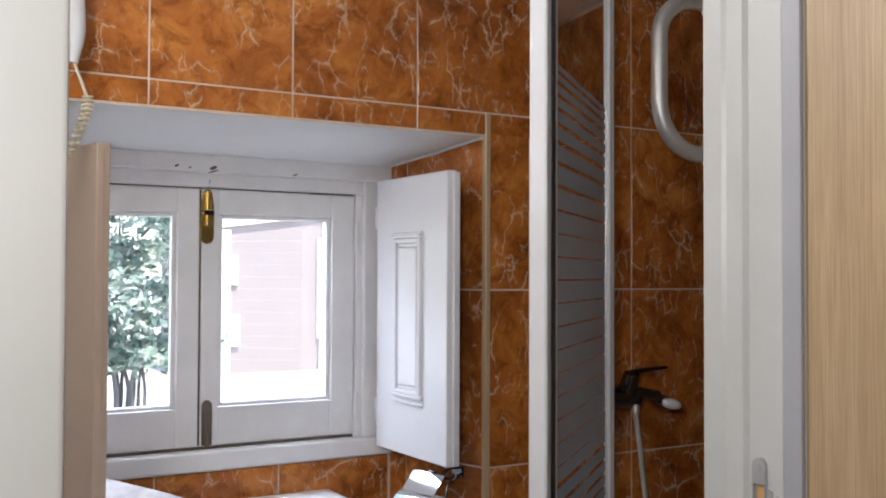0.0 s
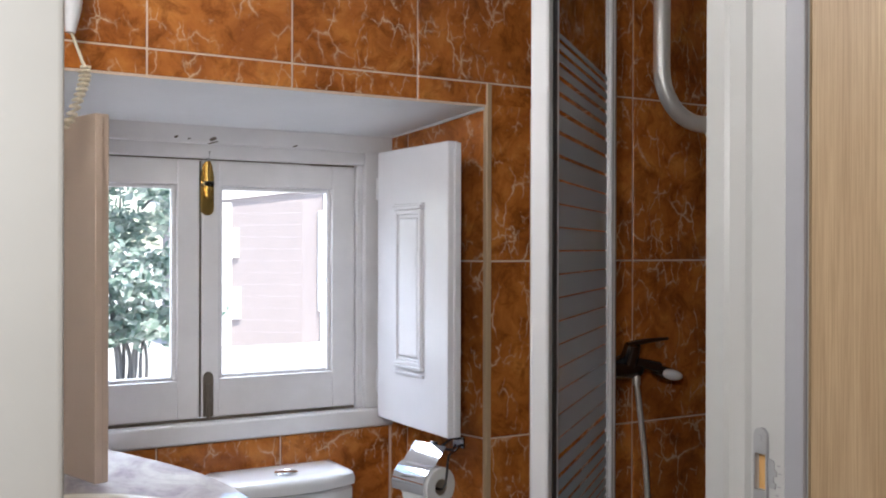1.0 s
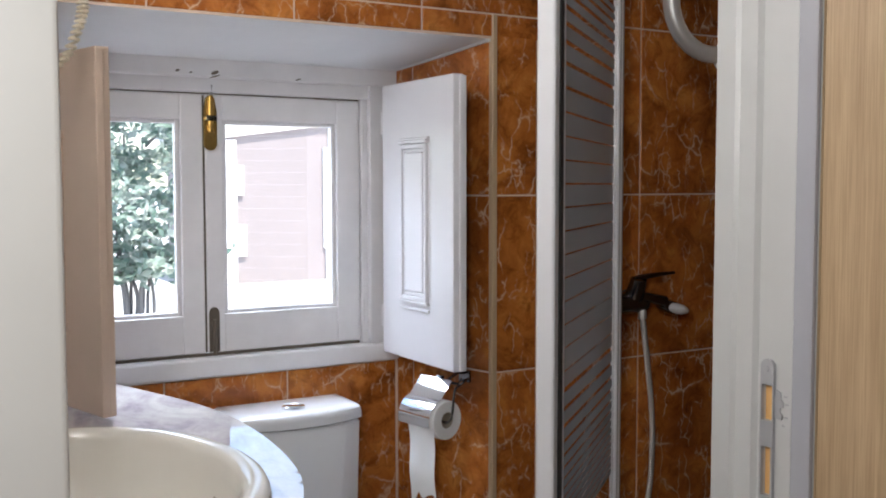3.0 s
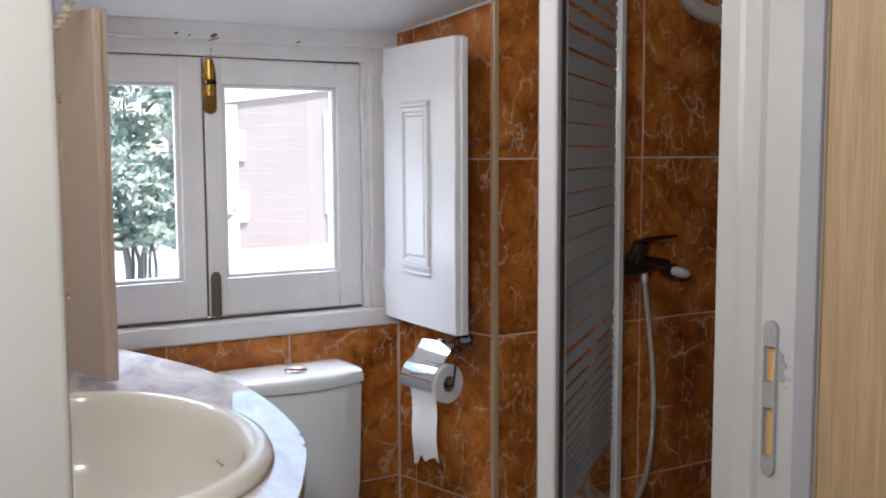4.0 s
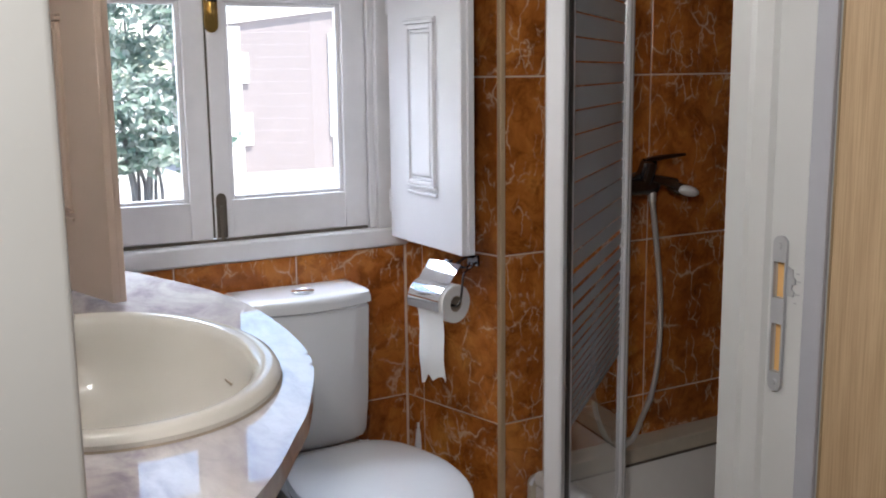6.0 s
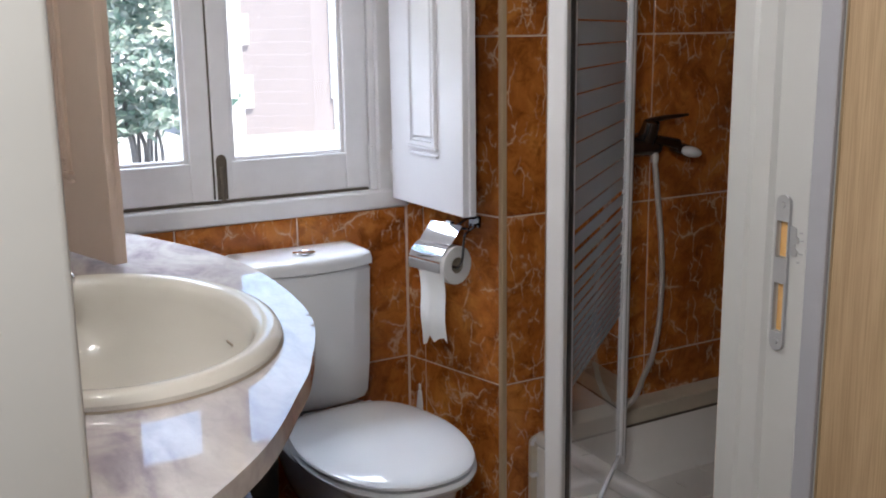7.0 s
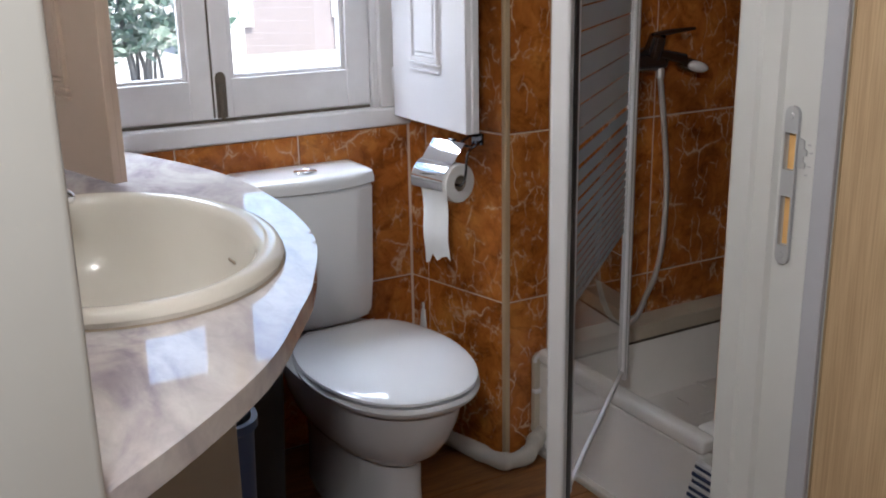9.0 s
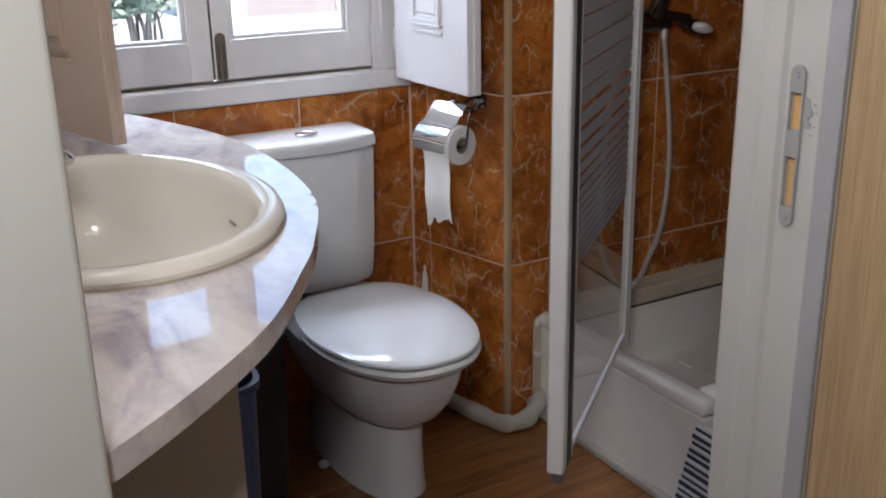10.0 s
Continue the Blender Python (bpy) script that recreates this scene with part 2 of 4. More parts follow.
def loft(rings, cap=True, bm=None):
    """A skin over rings of points with the same count."""
    bm = bm or bmesh.new()
    made = [[bm.verts.new(p) for p in r] for r in rings]
    k = len(rings[0])
    for a, b in zip(made, made[1:]):
        for i in range(k):
            bm.faces.new((a[i], a[(i + 1) % k], b[(i + 1) % k], b[i]))
    if cap:
        bm.faces.new(made[0][::-1])
        bm.faces.new(made[-1])
    return bm


def tube(points, radius, sides=12, bm=None, cap=True):
    """A round bar along points; radius may be a function of the way along, 0 to 1."""
    pts = [Vector(p) for p in points]
    rings = []
    ref = None
    for i, p in enumerate(pts):
        d = (pts[min(i + 1, len(pts) - 1)] - pts[max(i - 1, 0)]).normalized()
        if ref is None:
            ref = d.orthogonal().normalized()
        ref = (ref - d * ref.dot(d)).normalized()
        s = d.cross(ref)
        r = radius(i / (len(pts) - 1)) if callable(radius) else radius
        rings.append([p + (ref * math.cos(a) + s * math.sin(a)) * r for a in (2 * math.pi * j / sides for j in range(sides))])
    return loft(rings, cap, bm)


def smooth_line(ctrl, steps=8):
    """Points of a smooth line through the control points."""
    c = [Vector(p) for p in ctrl]
    c = [c[0] * 2 - c[1]] + c + [c[-1] * 2 - c[-2]]
    out = []
    for i in range(1, len(c) - 2):
        for s in range(steps):
            t = s / steps
            out.append(0.5 * ((2 * c[i]) + (c[i + 1] - c[i - 1]) * t + (2 * c[i - 1] - 5 * c[i] + 4 * c[i + 1] - c[i + 2]) * t * t
                              + (3 * c[i] - c[i - 1] - 3 * c[i + 1] + c[i + 2]) * t ** 3))
    out.append(c[-2])
    return out


def oval(cx, cy, rx, ry, z, count=48, power=2.0, front=1.0):
    """A ring; power above 2 squares it off, front stretches the half towards -y."""
    pts = []
    for i in range(count):
        a = 2 * math.pi * i / count
        c, s = math.cos(a), math.sin(a)
        x = math.copysign(abs(c) ** (2 / power), c) * rx
        y = math.copysign(abs(s) ** (2 / power), s) * ry * (front if s < 0 else 1.0)
        pts.append((cx + x, cy + y, z))
    return pts


# ---- setting ----
YA, YB = 2.139, 2.50            # tiled front wall, back of the window alcove
XC, XB = 1.398, 1.316           # alcove's outer and inner corner
ROOF = 2.20
SOFFIT = 1.736
SET = "structure"
# backing of the walls: tiles stand 8 mm proud of it
wall_north = thing("wall_north", (0.6, YA, 0), "tiled wall above and beside the window alcove", "wall", kind=SET)
bm = box(-0.15, XC + 0.008, YA + 0.0025, 2.62, SOFFIT, ROOF + 0.2)
part("masonry", bm, GROUT, wall_north)
part("masonry", prism([(XC + 0.003, YA + 0.0025), (2.75, YA + 0.0025), (2.75, 2.80), (1.33, 2.80), (XB + 0.0025, YB)], 0, ROOF + 0.2), GROUT, wall_north)
wall_window = thing("wall_window", (0.6, YB, 0), "tiled alcove wall under the window", "wall", kind=SET)
part("masonry", box(-0.15, XB + 0.02, YB + 0.0025, 2.74, 0, 0.884), GROUT, wall_window)
part("masonry", box(-0.15, 0.283, YB + 0.008, 2.74, 0.884, 1.70), PLASTER, wall_window)
part("masonry", box(-0.15, 1.33, 2.622, 2.74, 1.70, ROOF + 0.2), PLASTER, wall_window)
bm = loft([[(-0.14, YA + 0.004, SOFFIT), (XC + 0.004, YA + 0.004, SOFFIT), (XB + 0.006, YB + 0.12, 1.670), (-0.14, YB + 0.12, 1.670)],
           [(-0.14, YA + 0.004, SOFFIT + 0.006), (XC + 0.004, YA + 0.004, SOFFIT + 0.006), (XB + 0.006, YB + 0.12, SOFFIT + 0.006), (-0.14, YB + 0.12, SOFFIT + 0.006)]])
tagged(part("alcove_soffit", bm, PLASTER), "white plastered soffit of the window alcove", "ceiling", kind=SET)
tagged(part("wall_west", box(-0.15, -0.03, 0.93, YB + 0.008, 0, ROOF), PLASTER), "white wall behind the washbasin", "wall", kind=SET)
# Wall out of direct view; blue-grey lightened to strengthen the door glass reflection
tagged(part("wall_east", box(2.62, 2.75, 0.93, YA + 0.008, 0, ROOF), SHOWERGREY), "wall closing the shower, blue-grey set for the door glass reflection", "wall", kind=SET)
tagged(part("ceiling", box(-0.15, 2.75, 0.79, YA + 0.008, ROOF, ROOF + 0.12), PLASTER), "white plastered bathroom ceiling", "ceiling", kind=SET)
tagged(part("wall_shower_end", box(1.612, 2.62, 1.47, 1.585, 0, ROOF), GROUT), "short wall at the end of the shower", "wall", kind=SET)
# wall with the doorway
tagged(part("wall_south", box(0.98, 2.75, 0.80, 0.92, 0, ROOF + 0.2), PLASTER), "white plastered wall with the doorway", "wall", kind=SET)
tagged(part("wall_south_west", box(-1.3, 0.11, 0.858, 0.928, 0, ROOF + 0.2), PLASTER), "white plastered wall beside the doorway", "wall", kind=SET)
tagged(part("wall_over_door", box(0.11, 0.98, 0.80, 0.92, 2.21, ROOF + 0.2), PLASTER), "white wall over the doorway", "wall", kind=SET)
# unseen hall round the camera, its walls toned dark to hold back bounced light
tagged(part("hall_wall_west", box(-1.3, -1.2, -4.6, 0.858, 0, 2.4), HALLDARK), "unseen hall wall, greige kept dark to cut bounced light", "wall", kind=SET)
tagged(part("hall_wall_south", box(-1.3, 1.2, -4.7, -4.6, 0, 2.4), HALLDARK), "unseen hall wall, greige kept dark to cut bounced light", "wall", kind=SET)
tagged(part("hall_wall_east", box(1.0, 1.1, -4.6, 0.80, 0, 2.4), HALLDARK), "unseen hall wall, greige kept dark to cut bounced light", "wall", kind=SET)
tagged(part("hall_ceiling", box(-1.3, 1.2, -4.7, 0.93, 2.4, 2.5), HALLDARK), "unseen hall ceiling, greige kept dark to cut bounced light", "ceiling", kind=SET)

# ---- doorway ----
door_frame = thing("door_1", (0.55, 0.85, 0), "cream-white painted door frame with rebate and strike plate", "door frame", kind=SET)
# right jamb: stepped profile, from the bathroom side to the hall side
ring = [(0.940, 0.930), (0.940, 0.900), (0.944, 0.895), (0.944, 0.881), (0.940, 0.876), (0.936, 0.874), (0.936, 0.862), (0.942, 0.857),
        (0.942, 0.808), (0.947, 0.803), (0.950, 0.780), (0.995, 0.780), (0.995, 0.930)]
bm = bmesh.new()
for z0, z1, hole in ((0, 1.0035, None), (1.0035, 1.0625, (0.8330, 0.8472)), (1.0625, 1.0935, None), (1.0935, 1.1365, (0.8320, 0.8480)), (1.1365, 2.17, None)):
    pocket = [(0.942, hole[1]), (0.9475, hole[1]), (0.9475, hole[0]), (0.942, hole[0])] if hole else []
    prism(ring[:8] + pocket + ring[8:], z0, z1, 0.0, bm)
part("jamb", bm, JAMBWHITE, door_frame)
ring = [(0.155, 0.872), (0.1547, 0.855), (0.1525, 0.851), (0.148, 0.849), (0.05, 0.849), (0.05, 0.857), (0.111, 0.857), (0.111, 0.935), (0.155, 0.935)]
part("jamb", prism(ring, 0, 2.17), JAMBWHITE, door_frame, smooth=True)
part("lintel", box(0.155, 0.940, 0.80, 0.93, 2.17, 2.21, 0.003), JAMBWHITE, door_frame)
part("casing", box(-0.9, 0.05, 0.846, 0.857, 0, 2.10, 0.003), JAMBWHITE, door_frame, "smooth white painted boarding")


def lock_plate(pieces, x_back, thick):
    """Flat pieces of outline (y, z) on the jamb's face, in one mesh."""
    bm = bmesh.new()
    for ring in pieces:
        prism(ring, 0.0, thick, 0.0, bm)
    bmesh.ops.transform(bm, matrix=Matrix(((0, 0, -1, x_back), (1, 0, 0, 0), (0, 1, 0, 0), (0, 0, 0, 1))), verts=bm.verts)
    return bm


def cap_ring(z, up, z_end):
    arc = [(0.8400 + 0.0098 * math.cos(radians(a)), z + up * 0.0098 * math.sin(radians(a))) for a in range(0, 181, 20)]
    return arc + [(0.8302, z_end), (0.8498, z_end)]


pieces = [cap_ring(1.158, 1, 1.1365), cap_ring(0.990, -1, 1.0035), [(0.8302, 1.0625), (0.8498, 1.0625), (0.8498, 1.0935), (0.8302, 1.0935)],
          [(0.8472, 1.0035), (0.8498, 1.0035), (0.8498, 1.0625), (0.8472, 1.0625)], [(0.8302, 1.0035), (0.8330, 1.0035), (0.8330, 1.0625), (0.8302, 1.0625)],
          [(0.8480, 1.0935), (0.8498, 1.0935), (0.8498, 1.1365), (0.8480, 1.1365)], [(0.8302, 1.0935), (0.8320, 1.0935), (0.8320, 1.1365), (0.8302, 1.1365)]]
strike_plate = part("strike_plate", lock_plate(pieces, 0.9422, 0.0048), ZINC, door_frame, "worn zinc strike plate with two openings")
part("latch_pocket", box(0.9448, 0.9473, 0.8324, 0.8476, 1.0938, 1.1362), RAWWOOD, strike_plate, "raw wood in the latch opening")
part("bolt_pocket", box(0.9448, 0.9473, 0.8334, 0.8468, 1.0038, 1.0622), RAWWOOD, strike_plate, "raw wood in the bolt opening")
for z in (1.156, 0.992):
    part("screw", tube([(0.9378, 0.840, z), (0.9364, 0.840, z)], lambda t: 0.0040 - 0.001 * t, 12), ZINC, strike_plate)
part("lip", lock_plate([[(0.8302, 1.098), (0.8200, 1.098), (0.8190, 1.104), (0.8225, 1.106), (0.8225, 1.112), (0.8180, 1.113), (0.8180, 1.119), (0.8215, 1.121), (0.8222, 1.130), (0.8302, 1.133)]], 0.9422, 0.002), ZINC, strike_plate, "bent ragged lip")
for y, z, w in ((0.8165, 1.1005, 0.0045), (0.8150, 1.1160, 0.0040), (0.8170, 1.1250, 0.0035), (0.8190, 1.0900, 0.0030)):
    part("paint_scratch", box(0.9414, 0.9422, y - w, y + w * 0.3, z, z + 0.0016), ZINC, strike_plate, "grey scratch in the paint")
part("rebate_strip", box(0.9405, 0.9465, 0.7795, 0.8060, 0, 2.17, 0.001), JAMBGREY, door_frame, "greyer strip along the edge")
oak_panel = thing("oak_panel", (0.97, 0.3, 0), "pale oak laminate panel with fine upright grain beside the doorway", "wall panel")
part("edge_band", box(0.9478, 0.999, 0.7762, 0.7788, 0.0, 2.35, 0.0004), RAWOAK, oak_panel, "darker edge band")
part("board", box(0.948, 0.999, -1.2, 0.7760, 0.0, 2.35, 0.001), OAK, oak_panel)

# Pendant made up and out of view, hung over the light by the camera
added_fixture = thing("added_pendant", (-0.06, 0.13, 2.4), "added pendant fixture, unseen, for the light above the camera", "lamp")
part("ceiling_rose", loft([oval(-0.06, 0.13, 0.05, 0.05, 2.4, 24), oval(-0.06, 0.13, 0.045, 0.045, 2.38, 24)]), WHITE, added_fixture)
part("cable", tube([(-0.06, 0.13, 2.38), (-0.06, 0.13, 1.80)], 0.003, 8), WHITE, added_fixture)
part("bulb_holder", tube([(-0.06, 0.13, 1.80), (-0.06, 0.13, 1.73)], 0.018, 16), WHITE, added_fixture)

basin_light = thing("wall_lamp", (-0.03, 1.33, 2.03), "small white wall lamp with a bare bulb over the washbasin", "lamp")
part("back_plate", box(-0.0298, -0.018, 1.28, 1.38, 1.98, 2.08, 0.003), WHITE, basin_light)
part("bulb_holder", tube([(-0.018, 1.33, 2.03), (0.0, 1.33, 2.03)], 0.018, 16), WHITE, basin_light)

# ---- window in the alcove ----
WY = 2.53
window = thing("window_1", (0.78, WY, 0.94), "old white painted casement window with two leaves and chipped paint", "window", kind=SET)
part("window_head", box(0.25, 1.322, 2.497, 2.60, 1.642, 1.6895, 0.004), OLDWHITE, window)
part("window_head", box(0.27, 1.30, 2.515, 2.60, 1.606, 1.646, 0.003), OLDWHITE, window)
for x0, x1, y0 in ((1.240, 1.300, 2.508), (1.221, 1.241, 2.524), (0.285, 0.335, 2.508), (0.334, 0.353, 2.524)):
    part("window_frame", box(x0, x1, y0, 2.60, 0.935, 1.648, 0.003), OLDWHITE, window)
part("window_sill", box(0.05, 1.320, 2.488, 2.60, 0.886, 0.936, 0.006), OLDWHITE, window)


def casement(x0, x1, gx0, gx1, name_label):
    leaf = part("casement", box(x0, gx0, WY, WY + 0.042, 0.943, 1.603, 0.003), OLDWHITE, window, name_label)
    part("stile", box(gx1, x1, WY, WY + 0.042, 0.943, 1.603, 0.003), OLDWHITE, leaf)
    part("rail", box(gx0 - 0.001, gx1 + 0.001, WY + 0.001, WY + 0.041, 0.943, 1.042, 0.003), OLDWHITE, leaf)
    part("rail", box(gx0 - 0.001, gx1 + 0.001, WY + 0.001, WY + 0.041, 1.538, 1.603, 0.003), OLDWHITE, leaf)
    for a in ((gx0, gx0 + 0.012, 1.042, 1.538), (gx1 - 0.012, gx1, 1.042, 1.538), (gx0 + 0.012, gx1 - 0.012, 1.042, 1.052), (gx0 + 0.012, gx1 - 0.012, 1.528, 1.538)):
        part("glazing_bead", box(a[0], a[1], WY + 0.010, WY + 0.030, a[2], a[3], 0.003), OLDWHITE, leaf)
    pane = part("pane", box(gx0 + 0.003, gx1 - 0.003, WY + 0.020, WY + 0.024, 1.045, 1.535), GLASS, leaf)
    pane.visible_shadow = False
    return leaf


casement(0.355, 0.781, 0.410, 0.724, "left leaf")
casement(0.787, 1.219, 0.833, 1.151, "right leaf with worn corners")
# Dark strip put in for the shade of the gap between the leaves
part("meeting_gap_shade", box(0.779, 0.789, WY + 0.006, WY + 0.04, 0.945, 1.600), IRON, window, "dark strip standing for the shaded gap between the leaves")
# One dark strip for the chipped wear and the shade in the gap
part("worn_gap", box(1.085, 1.216, WY - 0.002, WY + 0.02, 1.6015, 1.6075, 0.001), IRON, window, "bare dark wood and shaded gap with chipped paint")
for x, z, w, h in ((0.705, 1.655, 0.012, 0.003), (0.795, 1.654, 0.020, 0.005), (0.79, 1.645, 0.03, 0.002), (0.74, 1.652, 0.008, 0.002), (1.02, 1.648, 0.016, 0.002)):
    chip = [(x + w * (0.5 + 0.5 * math.cos(a)) , z + h * math.sin(a) + 0.15 * w * math.cos(a)) for a in (radians(d) for d in range(0, 360, 45))]
    bm = prism(chip, 0.0, 0.0012)
    bmesh.ops.transform(bm, matrix=Matrix(((1, 0, 0, 0), (0, 0, -1, 2.4975), (0, 1, 0, 0), (0, 0, 0, 1))), verts=bm.verts)
    part("paint_chip", bm, IRON, window, "dark chip in the paint")
# Black line of shade under the head, built as a dark strip
part("head_gap_shade", box(0.357, 1.085, WY + 0.003, WY + 0.02, 1.6032, 1.6058), IRON, window, "dark strip standing for the shaded gap under the head")
part("caulk", tube([(XC - 0.004, YA + 0.006, SOFFIT - 0.002), (XC - 0.045, YA + 0.185, SOFFIT - 0.027), (XB - 0.001, YB - 0.006, 1.6895)], 0.0045, 8), PLASTER, window, "white caulk line along the soffit")
part("sill_seam", box(0.36, 1.215, WY - 0.004, WY + 0.01, 0.9365, 0.9425), IRON, window, "dirty seam along the sill")
for z in (1.02, 1.50):
    part("hinge", tube([(1.2215, 2.521, z - 0.035), (1.2215, 2.521, z + 0.035)], 0.006, 10), OLDWHITE, window)

shape = [(0.800 + 0.017 * math.sin(a), 1.478 - 0.017 * math.cos(a)) for a in (radians(d) for d in range(-90, 91, 20))]
shape += [(0.817, 1.56), (0.812, 1.592), (0.804, 1.60), (0.796, 1.60), (0.788, 1.592), (0.783, 1.56)]


def upright_plate(points, y_front, thick, bevel=0.001):
    """A plate of outline (x, z), lying in front of the window."""
    bm = prism(points, 0.0, thick, bevel)
    bmesh.ops.transform(bm, matrix=Matrix(((1, 0, 0, 0), (0, 0, -1, y_front + thick), (0, 1, 0, 0), (0, 0, 0, 1))), verts=bm.verts)
    return bm


bolt = part("brass_bolt", upright_plate(shape, WY - 0.005, 0.005), BRASS, window, "worn brass sliding bolt")
part("bolt_slide", box(0.793, 0.807, WY - 0.016, WY - 0.004, 1.505, 1.60, 0.004), BRASS, bolt)
part("bolt_band", box(0.786, 0.814, WY - 0.019, WY - 0.004, 1.535, 1.548, 0.002), DARKCHROME, bolt)
part("bolt_knob", tube([(0.800, WY - 0.012, 1.52), (0.800, WY - 0.026, 1.52)], 0.006, 12), BRASS, bolt)
part("bolt_pin", tube([(0.800, WY - 0.010, 1.595), (0.802, WY - 0.012, 1.625)], 0.004, 8), ZINC, bolt)
shape = [(0.790, 0.946), (0.817, 0.946), (0.817, 1.045)] + [(0.8035 + 0.0135 * math.cos(a), 1.045 + 0.016 * math.sin(a)) for a in (radians(d) for d in range(20, 180, 20))] + [(0.790, 1.045)]
lower = part("lower_bolt", upright_plate(shape, WY - 0.004, 0.004), IRON, window, "dark painted iron bolt")
part("bolt_slide", tube([(0.8035, WY - 0.008, 0.942), (0.8035, WY - 0.008, 1.03)], 0.006, 10), IRON, lower)


def shutter(name, hinge, free, z0, z1, side, back, panel, label, far=False):
    """A shutter leaf from its hinge line to its free edge; side says on which side of that line its thickness lies."""
    h, f = Vector(hinge), Vector(free)
    d = (f - h).normalized()
    o = Vector((-d.y, d.x)) * side
    at = lambda u, w: tuple(h + d * u + o * w)
    on_face = (lambda u, w: at(u, 0.030 - w)) if far else at
    w = (f - h).length
    leaf = thing(name, (hinge[0], hinge[1], z0), label, "shutter", "window shutters")
    part("leaf", prism([at(0, 0), at(w, 0), at(w, 0.030), at(0, 0.030)], z0, z1, 0.003), back, leaf)
    part("edge_strip", prism([at(w - 0.004, 0.016), at(w + 0.007, 0.016), at(w + 0.007, 0.0335), at(w - 0.004, 0.0335)], z0 + 0.002, z1 - 0.004, 0.002), back, leaf)
    if panel:
        u0, u1, p0, p1 = panel
        for i, (e, q, out) in enumerate(((0.0, 0.012, -0.009), (0.012, 0.019, -0.004))):
            for a, b, c, g in ((u0 + e, u0 + q, p0 + e, p1 - e), (u1 - q, u1 - e, p0 + e, p1 - e), (u0 + q, u1 - q, p0 + e, p0 + q), (u0 + q, u1 - q, p1 - q, p1 - e)):
                part("moulding", prism([on_face(a, out), on_face(b, out), on_face(b, 0.002), on_face(a, 0.002)], c, g, 0.0025), back, leaf)
        for lo, hi, out in ((p1 + 0.001, p1 + 0.010, -0.013), (p1 + 0.0105, p1 + 0.016, -0.007), (p0 - 0.008, p0 - 0.0005, -0.011), (p0 - 0.026, p0 - 0.019, -0.006)):
            part("cornice", prism([on_face(u0 - 0.006, out), on_face(u1 + 0.006, out), on_face(u1 + 0.006, 0.002), on_face(u0 - 0.006, 0.002)], lo, hi, 0.002), back, leaf)
        part("raised_panel", prism([on_face(u0 + 0.022, -0.006), on_face(u1 - 0.022, -0.006), on_face(u1 - 0.022, 0.002), on_face(u0 + 0.022, 0.002)], p0 + 0.022, p1 - 0.022, 0.004), back, leaf)
    for z in (z0 + 0.1, z1 - 0.1):
        part("hinge", tube([(*at(-0.004, 0.004), z - 0.03), (*at(-0.004, 0.004), z + 0.03)], 0.006, 10), OLDWHITE, leaf)
    return leaf


shutter("window_shutter", (1.259, 2.470), (1.261, 2.098), 0.916, 1.640, 1, WHITE, (0.112, 0.250, 1.075, 1.478), "white gloss wooden shutter with a raised panel, open")
shutter("window_shutter", (0.360, 2.470), (0.462, 2.096), 0.905, 1.648, -1, SHUTBACK, (0.06, 0.236, 1.085, 1.47), "wooden shutter leaf in a shaded beige with a moulded panel, open towards the basin", True)

# ---- shower ----
tray = thing("shower_tray", (1.9, 1.85, 0), "deep white acrylic shower tray with a high front apron", "shower tray")
X0, X1, Y0, Y1, RIM = 1.512, 2.60, 1.50, 2.128, 0.305
part("apron", box(X0 - 0.012, X0 + 0.02, Y0, Y1, 0.012, RIM - 0.042, 0.006), ACRYLIC, tray)
part("rim", box(X0 - 0.018, X0 + 0.028, Y0, Y1, RIM - 0.042, RIM, 0.014, 5), ACRYLIC, tray, smooth=True)
part("rim", box(X0 + 0.030, X1, Y0, Y0 + 0.07, RIM - 0.034, RIM, 0.012, 3), ACRYLIC, tray, smooth=True)
bm = loft([[(X0 + 0.024, Y0 + 0.06, RIM - 0.006), (X1, Y0 + 0.06, RIM - 0.006), (X1, Y1 - 0.064, 0.278), (X0 + 0.024, Y1 - 0.064, 0.278)],
           [(X0 + 0.075, Y0 + 0.085, 0.17), (X1 - 0.02, Y0 + 0.085, 0.17), (X1 - 0.02, Y1 - 0.085, 0.17), (X0 + 0.075, Y1 - 0.085, 0.17)],
           [(X0 + 0.115, Y0 + 0.12, 0.135), (X1 - 0.05, Y0 + 0.12, 0.135), (X1 - 0.05, Y1 - 0.12, 0.135), (X0 + 0.115, Y1 - 0.12, 0.135)]], False)
bm.faces.new([v for v in bm.verts if abs(v.co.z - 0.135) < 1e-5])
part("basin", bm, ACRYLIC, tray, smooth=True)
for i in range(6):
    for j in range(5):
        x, y = X0 + 0.20 + i * 0.12, Y0 + 0.15 + j * 0.085 + (i % 2) * 0.03
        part("grip_rib", box(x, x + 0.05, y, y + 0.008, 0.134, 0.1385, 0.0015, 1) if (i + j) % 2 else box(x + 0.02, x + 0.028, y - 0.02, y + 0.028, 0.134, 0.1385, 0.0015, 1), ACRYLIC, tray)
part("sealing_strip", box(X0 - 0.030, X0 - 0.008, Y0, Y1, 0.0, 0.022, 0.006), PIPE, tray, "whitish silicone bead along the floor")
ledge = thing("shower_ledge", (2.0, 2.1, 0.27), "cream stone ledge along the shower wall", "ledge")
part("slab", box(1.56, 2.61, 2.062, YA + 0.002, 0.285, 0.330, 0.004), CREAMSTONE, ledge)

part("seam", box(1.562, 2.605, 2.0655, 2.12, 0.277, 0.2846), IRON, ledge, "dark seam under the slab")
HINGE, LEAD = Vector((1.562, 1.855)), Vector((1.036, 1.408))
